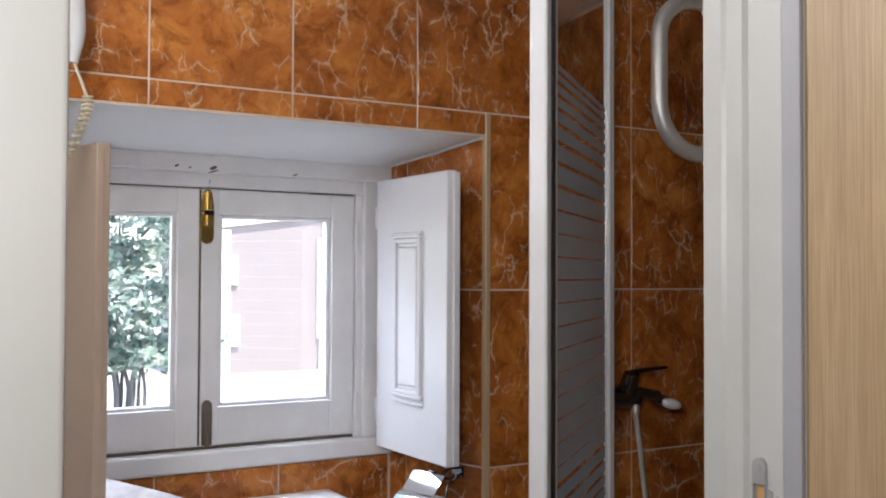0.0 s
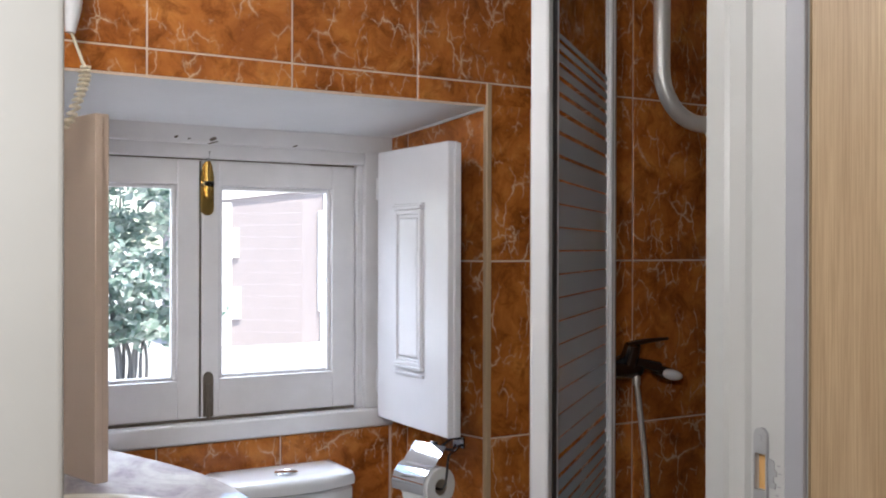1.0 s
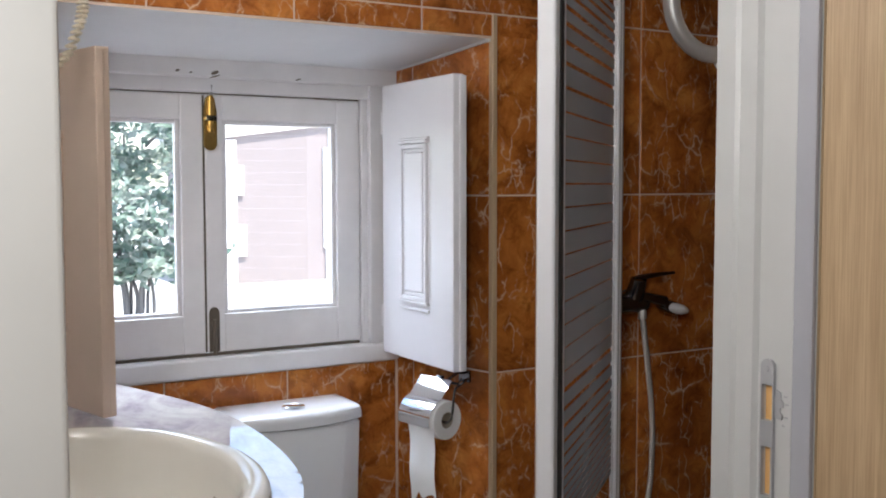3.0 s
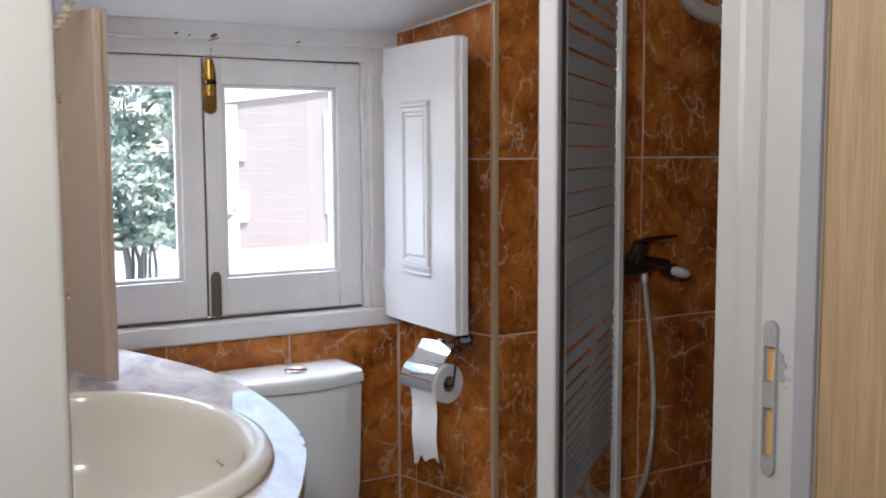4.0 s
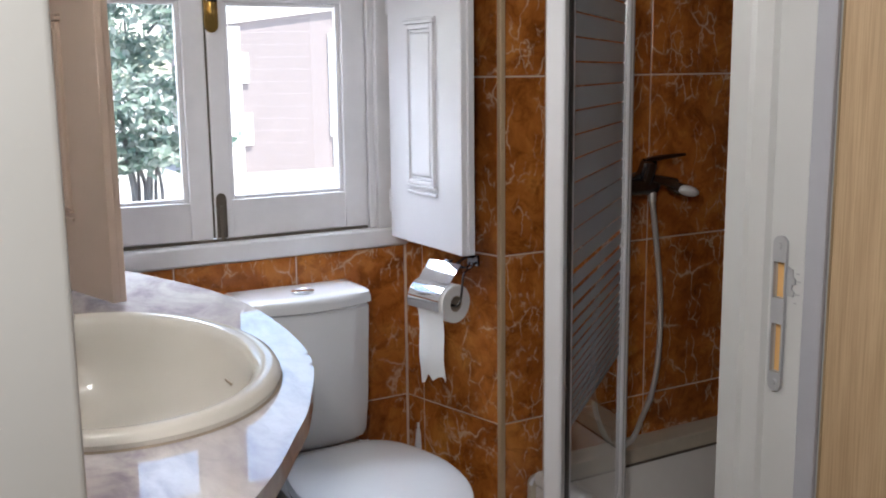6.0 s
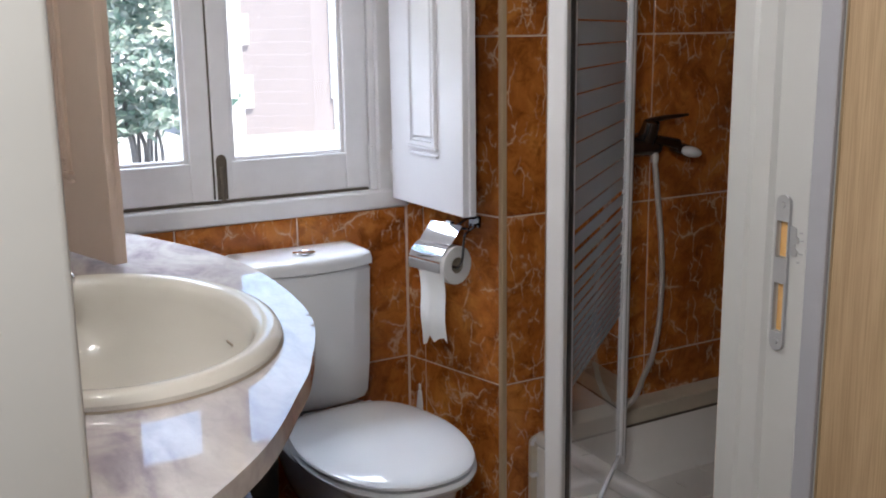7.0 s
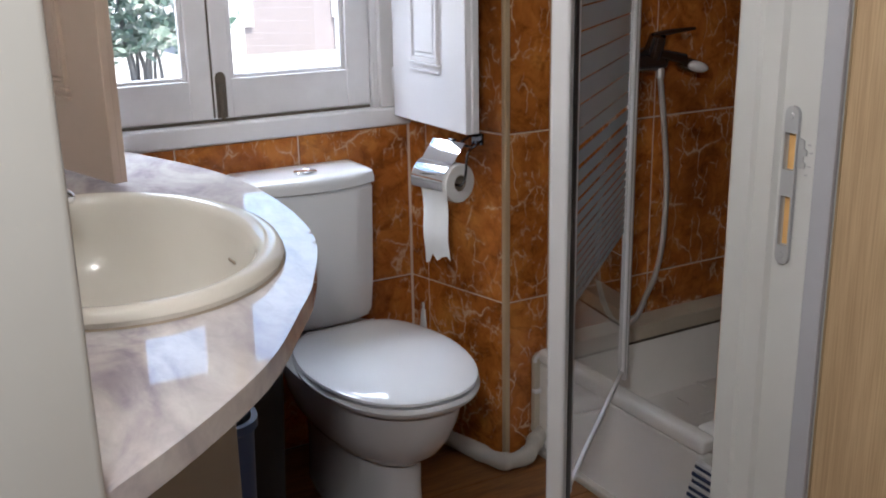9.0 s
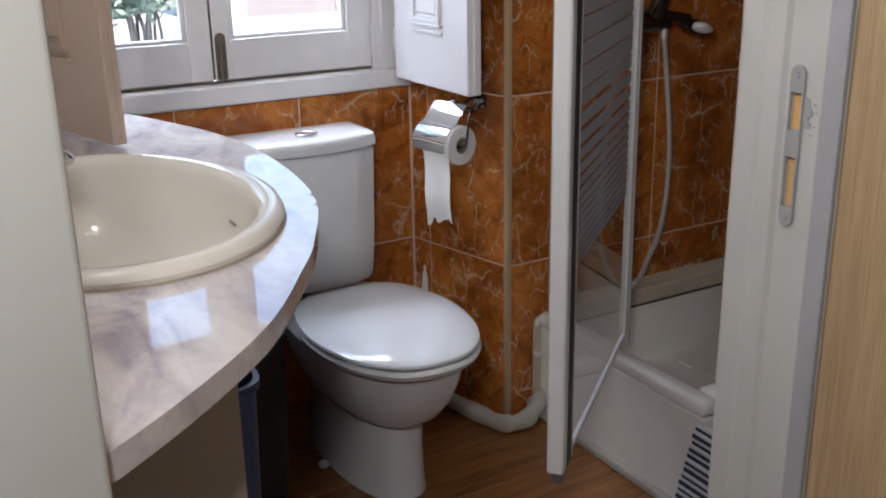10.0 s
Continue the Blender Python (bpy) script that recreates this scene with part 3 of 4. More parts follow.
way = (LEAD - HINGE).normalized()
off = Vector((-way.y, way.x))
door = thing("shower_door", (HINGE.x, HINGE.y, 0.30), "open shower door of clear glass with frosted stripes in a white frame", "shower door")


def across(u0, u1, w0, w1):
    return [tuple(HINGE + way * u + off * w) for u, w in ((u0, w0), (u1, w0), (u1, w1), (u0, w1))]


DL = (LEAD - HINGE).length
part("post", prism(across(-0.016, 0.004, -0.013, 0.013), 0.300, 2.15, 0.003), ALU, door, "white hinge post")
part("hinge_profile", prism(across(0.008, 0.026, -0.011, 0.011), 0.325, 2.10, 0.003), ALU, door)
part("closing_profile", prism(across(DL - 0.034, DL, -0.022, 0.011), 0.318, 2.10, 0.005), ALU, door, "broad rounded white closing profile")
part("gasket", prism(across(DL - 0.064, DL - 0.0345, -0.006, 0.0114), 0.320, 2.10), RUBBER, door, "black rubber gasket")
part("seal_profile", prism(across(DL - 0.084, DL - 0.0645, -0.008, 0.0105), 0.322, 2.10, 0.002), ALU, door)
# Black strip put where the post's dark band of shade falls
part("post_shade_strip", prism(across(-0.034, -0.0165, -0.010, 0.010), 0.302, 2.15), RUBBER, door, "black strip standing for the shade behind the hinge post")
part("bottom_rail", prism(across(0.026, DL - 0.0845, -0.007, 0.007), 0.322, 0.336, 0.003), ALU, door)
part("top_rail", prism(across(0.026, DL - 0.0845, -0.010, 0.010), 2.06, 2.095, 0.003), ALU, door)
part("end_cap", prism(across(DL - 0.028, DL - 0.006, -0.014, 0.008), 0.296, 0.318, 0.003), GREYPLASTIC, door)
pane = part("glass", prism(across(0.026, DL - 0.0845, -0.0025, 0.0025), 0.345, 2.06), GLASS, door)
z, step = 1.775, 0.018
while z > 0.70:
    fill = 0.55 + 0.38 * min(1.0, (1.775 - z) / 0.25) if z > 1.05 else 0.74
    part("frosted_stripe", prism(across(0.060, DL - 0.087, 0.0028, 0.0034), z - step * fill, z), FROST, pane)
    z -= step
    step = min(step * 1.13, 0.043) if z > 1.05 else max(step * 0.9, 0.016)

grab = thing("grab_bar", (1.60, 1.57, 1.78), "brushed steel grab bar bent like a bracket", "grab bar")
line = [(1.61, 1.555, 1.643)]
for a in range(0, 91, 10):
    line.append((1.565 - 0.100 * math.sin(radians(a)), 1.56 + 0.015 * math.sin(radians(a)), 1.753 - 0.110 * math.cos(radians(a))))
for a in range(0, 91, 10):
    line.append((1.465 + 0.085 * (1 - math.cos(radians(a))), 1.575 - 0.015 * (1 - math.cos(radians(a))), 1.885 + 0.085 * math.sin(radians(a))))
line.append((1.61, 1.555, 1.970))
part("bar", tube(line, 0.0175, 20), STEEL, grab, smooth=True)
for z in (1.643, 1.970):
    part("flange", tube([(1.598, 1.555, z), (1.612, 1.555, z)], 0.034, 20), STEEL, grab)

mixer = thing("shower_mixer", (1.80, YA, 1.06), "dark chrome shower mixer with lever on the tiles", "tap")
part("body", tube([(1.69, 2.085, 1.055), (1.72, 2.085, 1.055), (1.76, 2.085, 1.057), (1.82, 2.085, 1.057), (1.845, 2.085, 1.055), (1.855, 2.085, 1.055)], lambda t: 0.026 + 0.004 * math.sin(math.pi * t), 20), DARKCHROME, mixer, smooth=True)
for x in (1.71, 1.84):
    part("wall_rose", tube([(x, 2.095, 1.055), (x, 2.125, 1.055), (x, 2.138, 1.055)], lambda t: 0.017 + 0.014 * t * t, 20), DARKCHROME, mixer, smooth=True)
part("cartridge", tube([(1.812, 2.085, 1.060), (1.812, 2.070, 1.085), (1.812, 2.060, 1.108), (1.812, 2.056, 1.122), (1.812, 2.055, 1.126)], lambda t: 0.027 - 0.007 * t - 0.012 * (t > 0.95), 20), DARKCHROME, mixer, smooth=True)
part("lever", tube(smooth_line([(1.800, 2.062, 1.120), (1.835, 2.050, 1.129), (1.875, 2.036, 1.134), (1.912, 2.028, 1.137)], 5), lambda t: 0.010 - 0.006 * t, 12), DARKCHROME, mixer, smooth=True)
part("outlet", tube([(1.836, 2.078, 1.045), (1.838, 2.070, 1.030), (1.838, 2.070, 1.012)], 0.011, 14), STEEL, mixer, smooth=True)
part("shower_cradle", tube([(1.845, 2.080, 1.068), (1.862, 2.062, 1.058)], 0.015, 14), DARKCHROME, mixer)
head = thing("hand_shower", (1.93, 2.05, 1.04), "hand shower with a pale face, hung on the mixer", "hand shower")
part("handle", tube(smooth_line([(1.795, 2.075, 1.082), (1.850, 2.062, 1.070), (1.905, 2.058, 1.056)], 5), lambda t: 0.010 + 0.007 * t, 14), DARKCHROME, head, smooth=True)


def bean(centre, along_way, half, thick, wide):
    """A rounded disc-like body, long along one way."""
    d = Vector(along_way).normalized()
    side = Vector((0, 0, 1)).cross(d).normalized()
    up = d.cross(side)
    rings = []
    for k in range(1, 10):
        a = math.pi * k / 10
        c = Vector(centre) - d * half * math.cos(a)
        r = math.sin(a)
        rings.append([c + side * wide * r * math.cos(b) + up * thick * r * math.sin(b) for b in (2 * math.pi * q / 16 for q in range(16))])
    return loft(rings)


shower_head = part("head", bean((1.928, 2.062, 1.040), (1.0, -0.1, -0.28), 0.046, 0.019, 0.026), DARKCHROME, head, smooth=True)
part("spray_face", bean((1.938, 2.040, 1.036), (1.0, -0.1, -0.25), 0.034, 0.015, 0.020), PORCELAIN, shower_head, "pale spray face", smooth=True)
hose = thing("shower_hose", (1.83, 2.07, 0.6), "ribbed metal shower hose hanging in a loop", "hose")
line = smooth_line([(1.838, 2.070, 1.014), (1.847, 2.07, 0.96), (1.859, 2.07, 0.88), (1.872, 2.07, 0.78), (1.878, 2.07, 0.68), (1.872, 2.07, 0.56), (1.852, 2.07, 0.47), (1.821, 2.07, 0.412), (1.773, 2.06, 0.356), (1.70, 2.06, 0.36), (1.66, 2.09, 0.50), (1.68, 2.10, 0.80), (1.73, 2.09, 1.02), (1.795, 2.075, 1.080)], 34)
part("ribbed_tube", tube(line, lambda t: 0.0070 + 0.0014 * (0.5 + 0.5 * math.cos(t * (len(line) - 1) * math.pi)), 10), STEEL, hose)

# ---- washbasin and counter ----
CZ = 0.895
EDGE = [(0.545, 2.497), (0.652, 2.160), (0.677, 1.880), (0.640, 1.565), (0.546, 1.335), (0.476, 1.216), (0.404, 1.106), (0.339, 1.031), (0.247, 0.946), (0.149, 0.868)]
front = [(p.x, p.y) for p in smooth_line([(x, y, 0) for x, y in EDGE], 9)]
BX, BY, BRX, BRY = 0.312, 1.636, 0.270, 0.362
counter = thing("counter_top", (0.3, 1.7, 0.855), "grey and white polished marble counter with a curved front", "counter")
outer = front + [(-0.028, 0.868), (-0.028, 2.497)]
bm = bmesh.new()


def holed_slab(bm, ring, hole, z0, z1):
    """A slab with a hole: both rings have the same count and start side by side."""
    k = len(ring)
    a = [bm.verts.new((x, y, z1)) for x, y in ring]
    b = [bm.verts.new((x, y, z1)) for x, y in hole]
    c = [bm.verts.new((x, y, z0)) for x, y in ring]
    d = [bm.verts.new((x, y, z0)) for x, y in hole]
    for i in range(k):
        j = (i + 1) % k
        bm.faces.new((a[i], a[j], b[j], b[i]))
        bm.faces.new((c[j], c[i], d[i], d[j]))
        bm.faces.new((a[j], a[i], c[i], c[j]))
        bm.faces.new((b[i], b[j], d[j], d[i]))
    return a, c


count = 340
total, marks = 0.0, [0.0]
for p, q in zip(outer, outer[1:] + outer[:1]):
    total += math.dist(p, q)
    marks.append(total)
ring = []
for i in range(count):
    s = total * i / count
    j = max(k for k in range(len(outer)) if marks[k] <= s + 1e-9)
    p, q = outer[j], outer[(j + 1) % len(outer)]
    f = (s - marks[j]) / (marks[j + 1] - marks[j])
    ring.append((p[0] + (q[0] - p[0]) * f, p[1] + (q[1] - p[1]) * f))
hole = []
for x, y in ring:
    a = math.atan2((y - BY) / BRY, (x - BX) / BRX)
    hole.append((BX + (BRX - 0.03) * math.cos(a), BY + (BRY - 0.03) * math.sin(a)))
top, low = holed_slab(bm, ring, hole, 0.864, CZ)
edges = [e for e in bm.edges if {e.verts[0], e.verts[1]} <= set(top) or {e.verts[0], e.verts[1]} <= set(low)]
bmesh.ops.bevel(bm, geom=edges, offset=0.009, segments=4, affect="EDGES", profile=0.5)
slab = part("slab", bm, MARBLE, counter, smooth=True)
for face in slab.data.polygons:
    face.use_smooth = abs(face.normal.z) < 0.999

basin = thing("washbasin", (BX, BY, CZ), "oval ivory porcelain drop-in washbasin with a broad rounded rim", "washbasin")
prof = [(0.000, 0.001), (0.002, 0.010), (-0.003, 0.019), (-0.013, 0.024), (-0.026, 0.024), (-0.036, 0.018), (-0.043, 0.006), (-0.048, -0.015),
        (-0.058, -0.055), (-0.082, -0.100), (-0.125, -0.135), (-0.180, -0.150), (-0.235, -0.155)]
bowl = part("bowl", loft([oval(BX, BY, BRX + d, BRY + d, CZ + h, 72) for d, h in prof], False), IVORY, basin, smooth=True)
part("drain", loft([oval(BX - 0.02, BY, 0.034, 0.034, CZ - 0.153, 24), oval(BX - 0.02, BY, 0.030, 0.030, CZ - 0.149, 24)]), CHROME, bowl, smooth=True)
part("overflow_slot", box(BX + 0.2075, BX + 0.2105, BY - 0.016, BY + 0.016, CZ - 0.050, CZ - 0.045, 0.001), CARD, bowl)
# Thin brown ring painted in for the shadow line under the basin's rim
part("rim_shade_line", loft([oval(BX, BY, BRX + 0.004, BRY + 0.004, CZ + 0.0005, 72), oval(BX, BY, BRX - 0.001, BRY - 0.001, CZ + 0.004, 72)], False), CARD, basin, "brown line for the thin shadow under the rim")
tap = thing("basin_tap", (0.10, BY + 0.26, CZ), "chrome basin tap with a cross handle", "tap")
part("body", tube([(0.16, 1.90, CZ), (0.16, 1.90, CZ + 0.06), (0.16, 1.90, CZ + 0.10)], lambda t: 0.026 - 0.008 * t, 18), CHROME, tap, smooth=True)
part("spout", tube(smooth_line([(0.16, 1.90, CZ + 0.06), (0.20, 1.86, CZ + 0.09), (0.24, 1.82, CZ + 0.07)], 5), 0.011, 14), CHROME, tap, smooth=True)
part("spout_collar", tube([(0.16, 1.90, CZ + 0.085), (0.23, 1.905, CZ + 0.062), (0.285, 1.905, CZ + 0.045)], 0.009, 12), CHROME, tap, smooth=True)
part("handle", bean((0.306, 1.905, CZ + 0.040), (1.0, 0.0, -0.4), 0.022, 0.015, 0.015), CHROME, tap, smooth=True)
vanity = thing("vanity_support", (0.25, 1.3, 0), "off-white painted panel carrying the counter", "cabinet")
part("side_panel", box(-0.028, 0.414, 1.33, 1.36, 0, 0.863, 0.002), JAMBWHITE, vanity)
part("back_panel", box(-0.028, 0.0, 1.361, 2.30, 0, 0.863, 0.002), JAMBWHITE, vanity)

# ---- toilet ----
TX, CX = 0.993, 0.955
toilet = thing("toilet", (TX, 2.15, 0), "white porcelain close-coupled toilet with closed lid", "toilet")


def seat_ring(rx, y_front, y_back, z, count=56, cx=TX):
    """Egg-shaped ring: square at the hinge, round at the front."""
    mid = y_front + (y_back - y_front) * 0.56
    pts = []
    for i in range(count):
        a = 2 * math.pi * i / count
        c, s = math.cos(a), math.sin(a)
        if s < 0:
            pts.append((cx + math.copysign(abs(c) ** 0.82, c) * rx, mid + s * (mid - y_front), z))
        else:
            x = math.copysign(abs(c) ** 0.42, c) * rx * (1 - 0.13 * s)
            pts.append((cx + x, mid + abs(s) ** 0.8 * (y_back - mid), z))
    return pts


part("bowl", loft([seat_ring(0.106, 1.925, 2.40, 0.0, cx=0.988), seat_ring(0.101, 1.928, 2.40, 0.03, cx=0.988), seat_ring(0.098, 1.930, 2.40, 0.12, cx=0.988), seat_ring(0.099, 1.925, 2.42, 0.198, cx=0.989),
                   seat_ring(0.104, 1.915, 2.43, 0.205, cx=0.989), seat_ring(0.124, 1.890, 2.44, 0.213, cx=0.990), seat_ring(0.140, 1.862, 2.45, 0.236, cx=0.992), seat_ring(0.156, 1.832, 2.46, 0.275), seat_ring(0.168, 1.81, 2.47, 0.32),
                   seat_ring(0.175, 1.80, 2.475, 0.355), seat_ring(0.177, 1.796, 2.475, 0.372), seat_ring(0.170, 1.804, 2.47, 0.376), seat_ring(0.150, 1.83, 2.45, 0.3775)]), PORCELAIN, toilet, smooth=True)
for x in (0.862, 1.068):
    part("foot_cap", bean((x, 2.16, 0.016), (0, 1, 0), 0.014, 0.012, 0.014), PORCELAIN, toilet, smooth=True)
part("seat", loft([seat_ring(0.158, 1.82, 2.28, 0.3830), seat_ring(0.186, 1.772, 2.285, 0.3855), seat_ring(0.194, 1.764, 2.288, 0.393), seat_ring(0.196, 1.761, 2.288, 0.401), seat_ring(0.190, 1.768, 2.285, 0.409), seat_ring(0.165, 1.80, 2.28, 0.4095)]), PORCELAIN, toilet, smooth=True)
LID = ((0.034, 0.4135), (0.008, 0.4142), (0.0, 0.4175), (0.002, 0.4225), (0.009, 0.4262), (0.020, 0.4292), (0.038, 0.4332), (0.062, 0.4370), (0.095, 0.4400), (0.130, 0.4414), (0.165, 0.4418))
lid = part("lid", loft([seat_ring(0.195 - e, 1.767 + e, 2.288 - e * 0.8, h, 72) for e, h in LID]), PORCELAIN, toilet, smooth=True)


def tank_ring(half, y_front, bulge, y_back, z, count=14):
    pts = [(CX - half, y_back, z)]
    r = 0.028
    pts += [(CX - half, y_front + bulge + r, z), (CX - half + 0.008, y_front + bulge + 0.009, z)]
    for i in range(count + 1):
        u = -1 + 2 * i / count
        pts.append((CX + u * (half - r), y_front + bulge * abs(u) ** 2.2, z))
    pts += [(CX + half - 0.008, y_front + bulge + 0.009, z), (CX + half, y_front + bulge + r, z), (CX + half, y_back, z)]
    return pts


cist = part("cistern", loft([tank_ring(0.153, 2.318, 0.022, 2.47, 0.415), tank_ring(0.160, 2.308, 0.024, 2.478, 0.435), tank_ring(0.164, 2.298, 0.026, 2.482, 0.52), tank_ring(0.169, 2.290, 0.028, 2.485, 0.768), tank_ring(0.165, 2.294, 0.028, 2.485, 0.7745)]), PORCELAIN, toilet, smooth=True)
tank_lid = part("cistern_lid", loft([tank_ring(0.167, 2.292, 0.028, 2.488, 0.7755), tank_ring(0.173, 2.284, 0.029, 2.490, 0.780), tank_ring(0.173, 2.284, 0.029, 2.490, 0.796), tank_ring(0.171, 2.288, 0.029, 2.488, 0.806), tank_ring(0.163, 2.298, 0.028, 2.480, 0.812), tank_ring(0.143, 2.325, 0.025, 2.465, 0.8145)]), PORCELAIN, cist, smooth=True)
part("flush_button", loft([oval(CX - 0.005, 2.362, r, r, z, 32) for r, z in ((0.029, 0.8135), (0.029, 0.8195), (0.026, 0.8215), (0.0225, 0.8205), (0.021, 0.8195), (0.019, 0.8205), (0.008, 0.8213))]), CHROME, cist, "chrome flush button", smooth=True)
for x in (TX - 0.075, TX + 0.075):
    part("lid_hinge", tube([(x - 0.02, 2.287, 0.412), (x + 0.02, 2.287, 0.412)], 0.011, 12), PORCELAIN, lid, smooth=True)
valve = thing("stop_valve", (1.325, 2.45, 0.33), "small white stop valve by the toilet", "valve")
part("body", tube([(1.325, 2.455, 0.27), (1.325, 2.455, 0.31), (1.325, 2.455, 0.335), (1.325, 2.455, 0.352)], lambda t: 0.013 - 0.006 * t, 12), PORCELAIN, valve, smooth=True)
part("stem", tube([(1.325, 2.455, 0.350), (1.325, 2.455, 0.372)], 0.004, 10), PORCELAIN, valve)

# ---- paper holder on the alcove's side ----
RX, RZ = 1.264, 0.786
roll = thing("paper_roll", (RX, 2.2, RZ), "half-used white toilet paper roll with a torn end hanging down", "toilet paper")


def wheel(y0, y1, r, inner=None, sides=36):
    def circle(y, q):
        return [(RX + q * math.cos(2 * math.pi * i / sides), y, RZ + q * math.sin(2 * math.pi * i / sides)) for i in range(sides)]
    if inner is None:
        return loft([circle(y0, r), circle(y1, r)])
    bm = loft([circle(y0, inner), circle(y0, r - 0.002), circle(y0 + 0.002, r), circle(y1 - 0.002, r), circle(y1, r - 0.002), circle(y1, inner), circle(y0, inner)], False)
    bmesh.ops.remove_doubles(bm, verts=bm.verts, dist=1e-6)
    return bm


paper = part("paper", wheel(2.150, 2.250, 0.049, 0.021), PAPER, roll, smooth=True)
part("core", wheel(2.151, 2.249, 0.0209, 0.0195), CARD, paper, smooth=True)
bm = bmesh.new()
rows = []
for i in range(15):
    z = RZ - 0.01 - i * 0.0125
    wob = 0.004 * math.sin(i * 0.45)
    rows.append([(RX - 0.0495 + wob + 0.003 * math.sin(j * 1.3), 2.152 + 0.0158 * j - (i / 14) * 0.014, z - (0 if i < 14 else (0.006, -0.004, 0.0, 0.012, -0.004, 0.022, 0.028)[j])) for j in range(7)])
vs = [[bm.verts.new(p) for p in r] for r in rows]
back = [[bm.verts.new((p[0] + 0.0008, p[1], p[2])) for p in r] for r in rows]
for a, b in ((vs, 1), (back, -1)):
    for i in range(14):
        for j in range(6):
            q = [a[i][j], a[i][j + 1], a[i + 1][j + 1], a[i + 1][j]]
            bm.faces.new(q if b == 1 else q[::-1])
part("torn_sheet", bm, PAPER, paper, smooth=True)
roll.rotation_euler.z = radians(13)
holder = thing("paper_holder", (RX, 2.2, 0.87), "chrome toilet paper holder with a curved cover on the tiles", "paper holder")
arc = [(1.289, 0.882)] + [(RX + 0.054 * math.cos(radians(a)), RZ + 0.054 * math.sin(radians(a))) for a in range(104, 197, 7)]
arc += [(RX + 0.0526 * math.cos(radians(a)), RZ + 0.0526 * math.sin(radians(a))) for a in range(195, 103, -7)] + [(1.2905, 0.8808)]
bm = prism(arc, 0.0, 0.116)
bmesh.ops.transform(bm, matrix=Matrix(((1, 0, 0, 0), (0, 0, -1, 2.276), (0, 1, 0, 0), (0, 0, 0, 1))), verts=bm.verts)
part("cover", bm, CHROME, holder, "mirror-bright curved cover", smooth=True)
part("wall_plate", box(1.3700, 1.3780, 2.18, 2.22, 0.862, 0.892, 0.002), DARKCHROME, holder)
part("bracket", tube(smooth_line([(1.376, 2.20, 0.885), (1.345, 2.195, 0.890), (1.310, 2.190, 0.880), (1.298, 2.188, 0.870)], 5), 0.004, 10), DARKCHROME, holder, smooth=True)
part("lug", box(1.290, 1.306, 2.205, 2.222, 0.866, 0.889, 0.003), CHROME, holder)
for y in (2.150, 2.162):
    part("wire_end", tube(smooth_line([(1.303, y + 0.02, 0.874), (1.312, y + 0.008, 0.868), (1.318, y, 0.874), (1.320, y - 0.004, 0.884)], 4), 0.0022, 8), DARKCHROME, holder, smooth=True)
part("arm", tube(smooth_line([(1.376, 2.19, 0.872), (1.330, 2.165, 0.868), (RX + 0.022, 2.146, RZ + 0.074), (RX + 0.012, 2.142, RZ + 0.040), (RX + 0.006, 2.141, RZ + 0.012), (RX - 0.004, 2.143, RZ - 0.002), (RX - 0.006, 2.160, RZ - 0.004), (RX - 0.004, 2.24, RZ - 0.004)], 6), 0.0032, 10), DARKCHROME, holder, smooth=True)
part("hinge_pin", tube([(1.302, 2.158, 0.8725), (1.302, 2.278, 0.8725)], 0.0035, 10), DARKCHROME, holder)
holder.rotation_euler.z = radians(13)

# ---- on the floor and walls ----
skirt_pipe = thing("skirting_pipe", (1.38, 2.1, 0.03), "thick pale painted waste pipe along the foot of the wall", "pipe")
part("pipe", tube(smooth_line([(1.245, 2.46, 0.026), (1.290, 2.32, 0.026), (1.325, 2.18, 0.026), (1.345, 2.10, 0.026), (1.372, 2.074, 0.026), (1.42, 2.072, 0.028), (1.460, 2.095, 0.036), (1.482, 2.108, 0.050), (1.505, 2.112, 0.056), (1.56, 2.112, 0.056)], 12), lambda t: 0.0225 + 0.0016 * math.sin(t * 37) + 0.0022 * math.exp(-((t * 6) % 1 - 0.5) ** 2 * 60), 18), PIPE, skirt_pipe, smooth=True)
box_pipe = thing("pipe_housing", (1.50, 2.12, 0.05), "white plastic pipe housing with a rounded top on the tiles", "pipe housing")
outline = [(1.483, 0.06), (1.543, 0.06), (1.543, 0.27)] + [(1.513 + 0.030 * math.cos(radians(a)), 0.27 + 0.022 * math.sin(radians(a))) for a in range(15, 180, 15)] + [(1.483, 0.27)]
part("cover", upright_plate(outline, YA - 0.018, 0.018, 0.003), CREAMSTONE, box_pipe)
part("rim", tube([(x, YA - 0.018, z) for x, z in outline], 0.006, 8), PORCELAIN, box_pipe, smooth=True)
part("band", box(1.479, 1.547, YA - 0.027, YA - 0.006, 0.178, 0.190, 0.004), PORCELAIN, box_pipe)

dryer = thing("hair_dryer", (0.36, YA, 1.80), "white wall-mounted hair dryer with a coiled beige cord", "hair dryer")
part("wall_holder", box(0.27, 0.36, 2.085, YA - 0.001, 1.88, 2.06, 0.012), PORCELAIN, dryer)
part("handle", tube(smooth_line([(0.382, 2.075, 1.80), (0.386, 2.075, 1.86), (0.375, 2.075, 1.93), (0.372, 2.075, 2.02), (0.37, 2.075, 2.12)], 5), lambda t: 0.010 + 0.018 * min(1, 2.2 * t), 16), PORCELAIN, dryer, smooth=True)
coil = smooth_line([(0.384, 2.075, 1.802), (0.402, 2.075, 1.755), (0.410, 2.075, 1.728), (0.407, 2.075, 1.70), (0.395, 2.075, 1.665), (0.375, 2.07, 1.62), (0.34, 2.06, 1.60), (0.31, 2.08, 1.70), (0.31, 2.09, 1.89)], 24)
pts = []
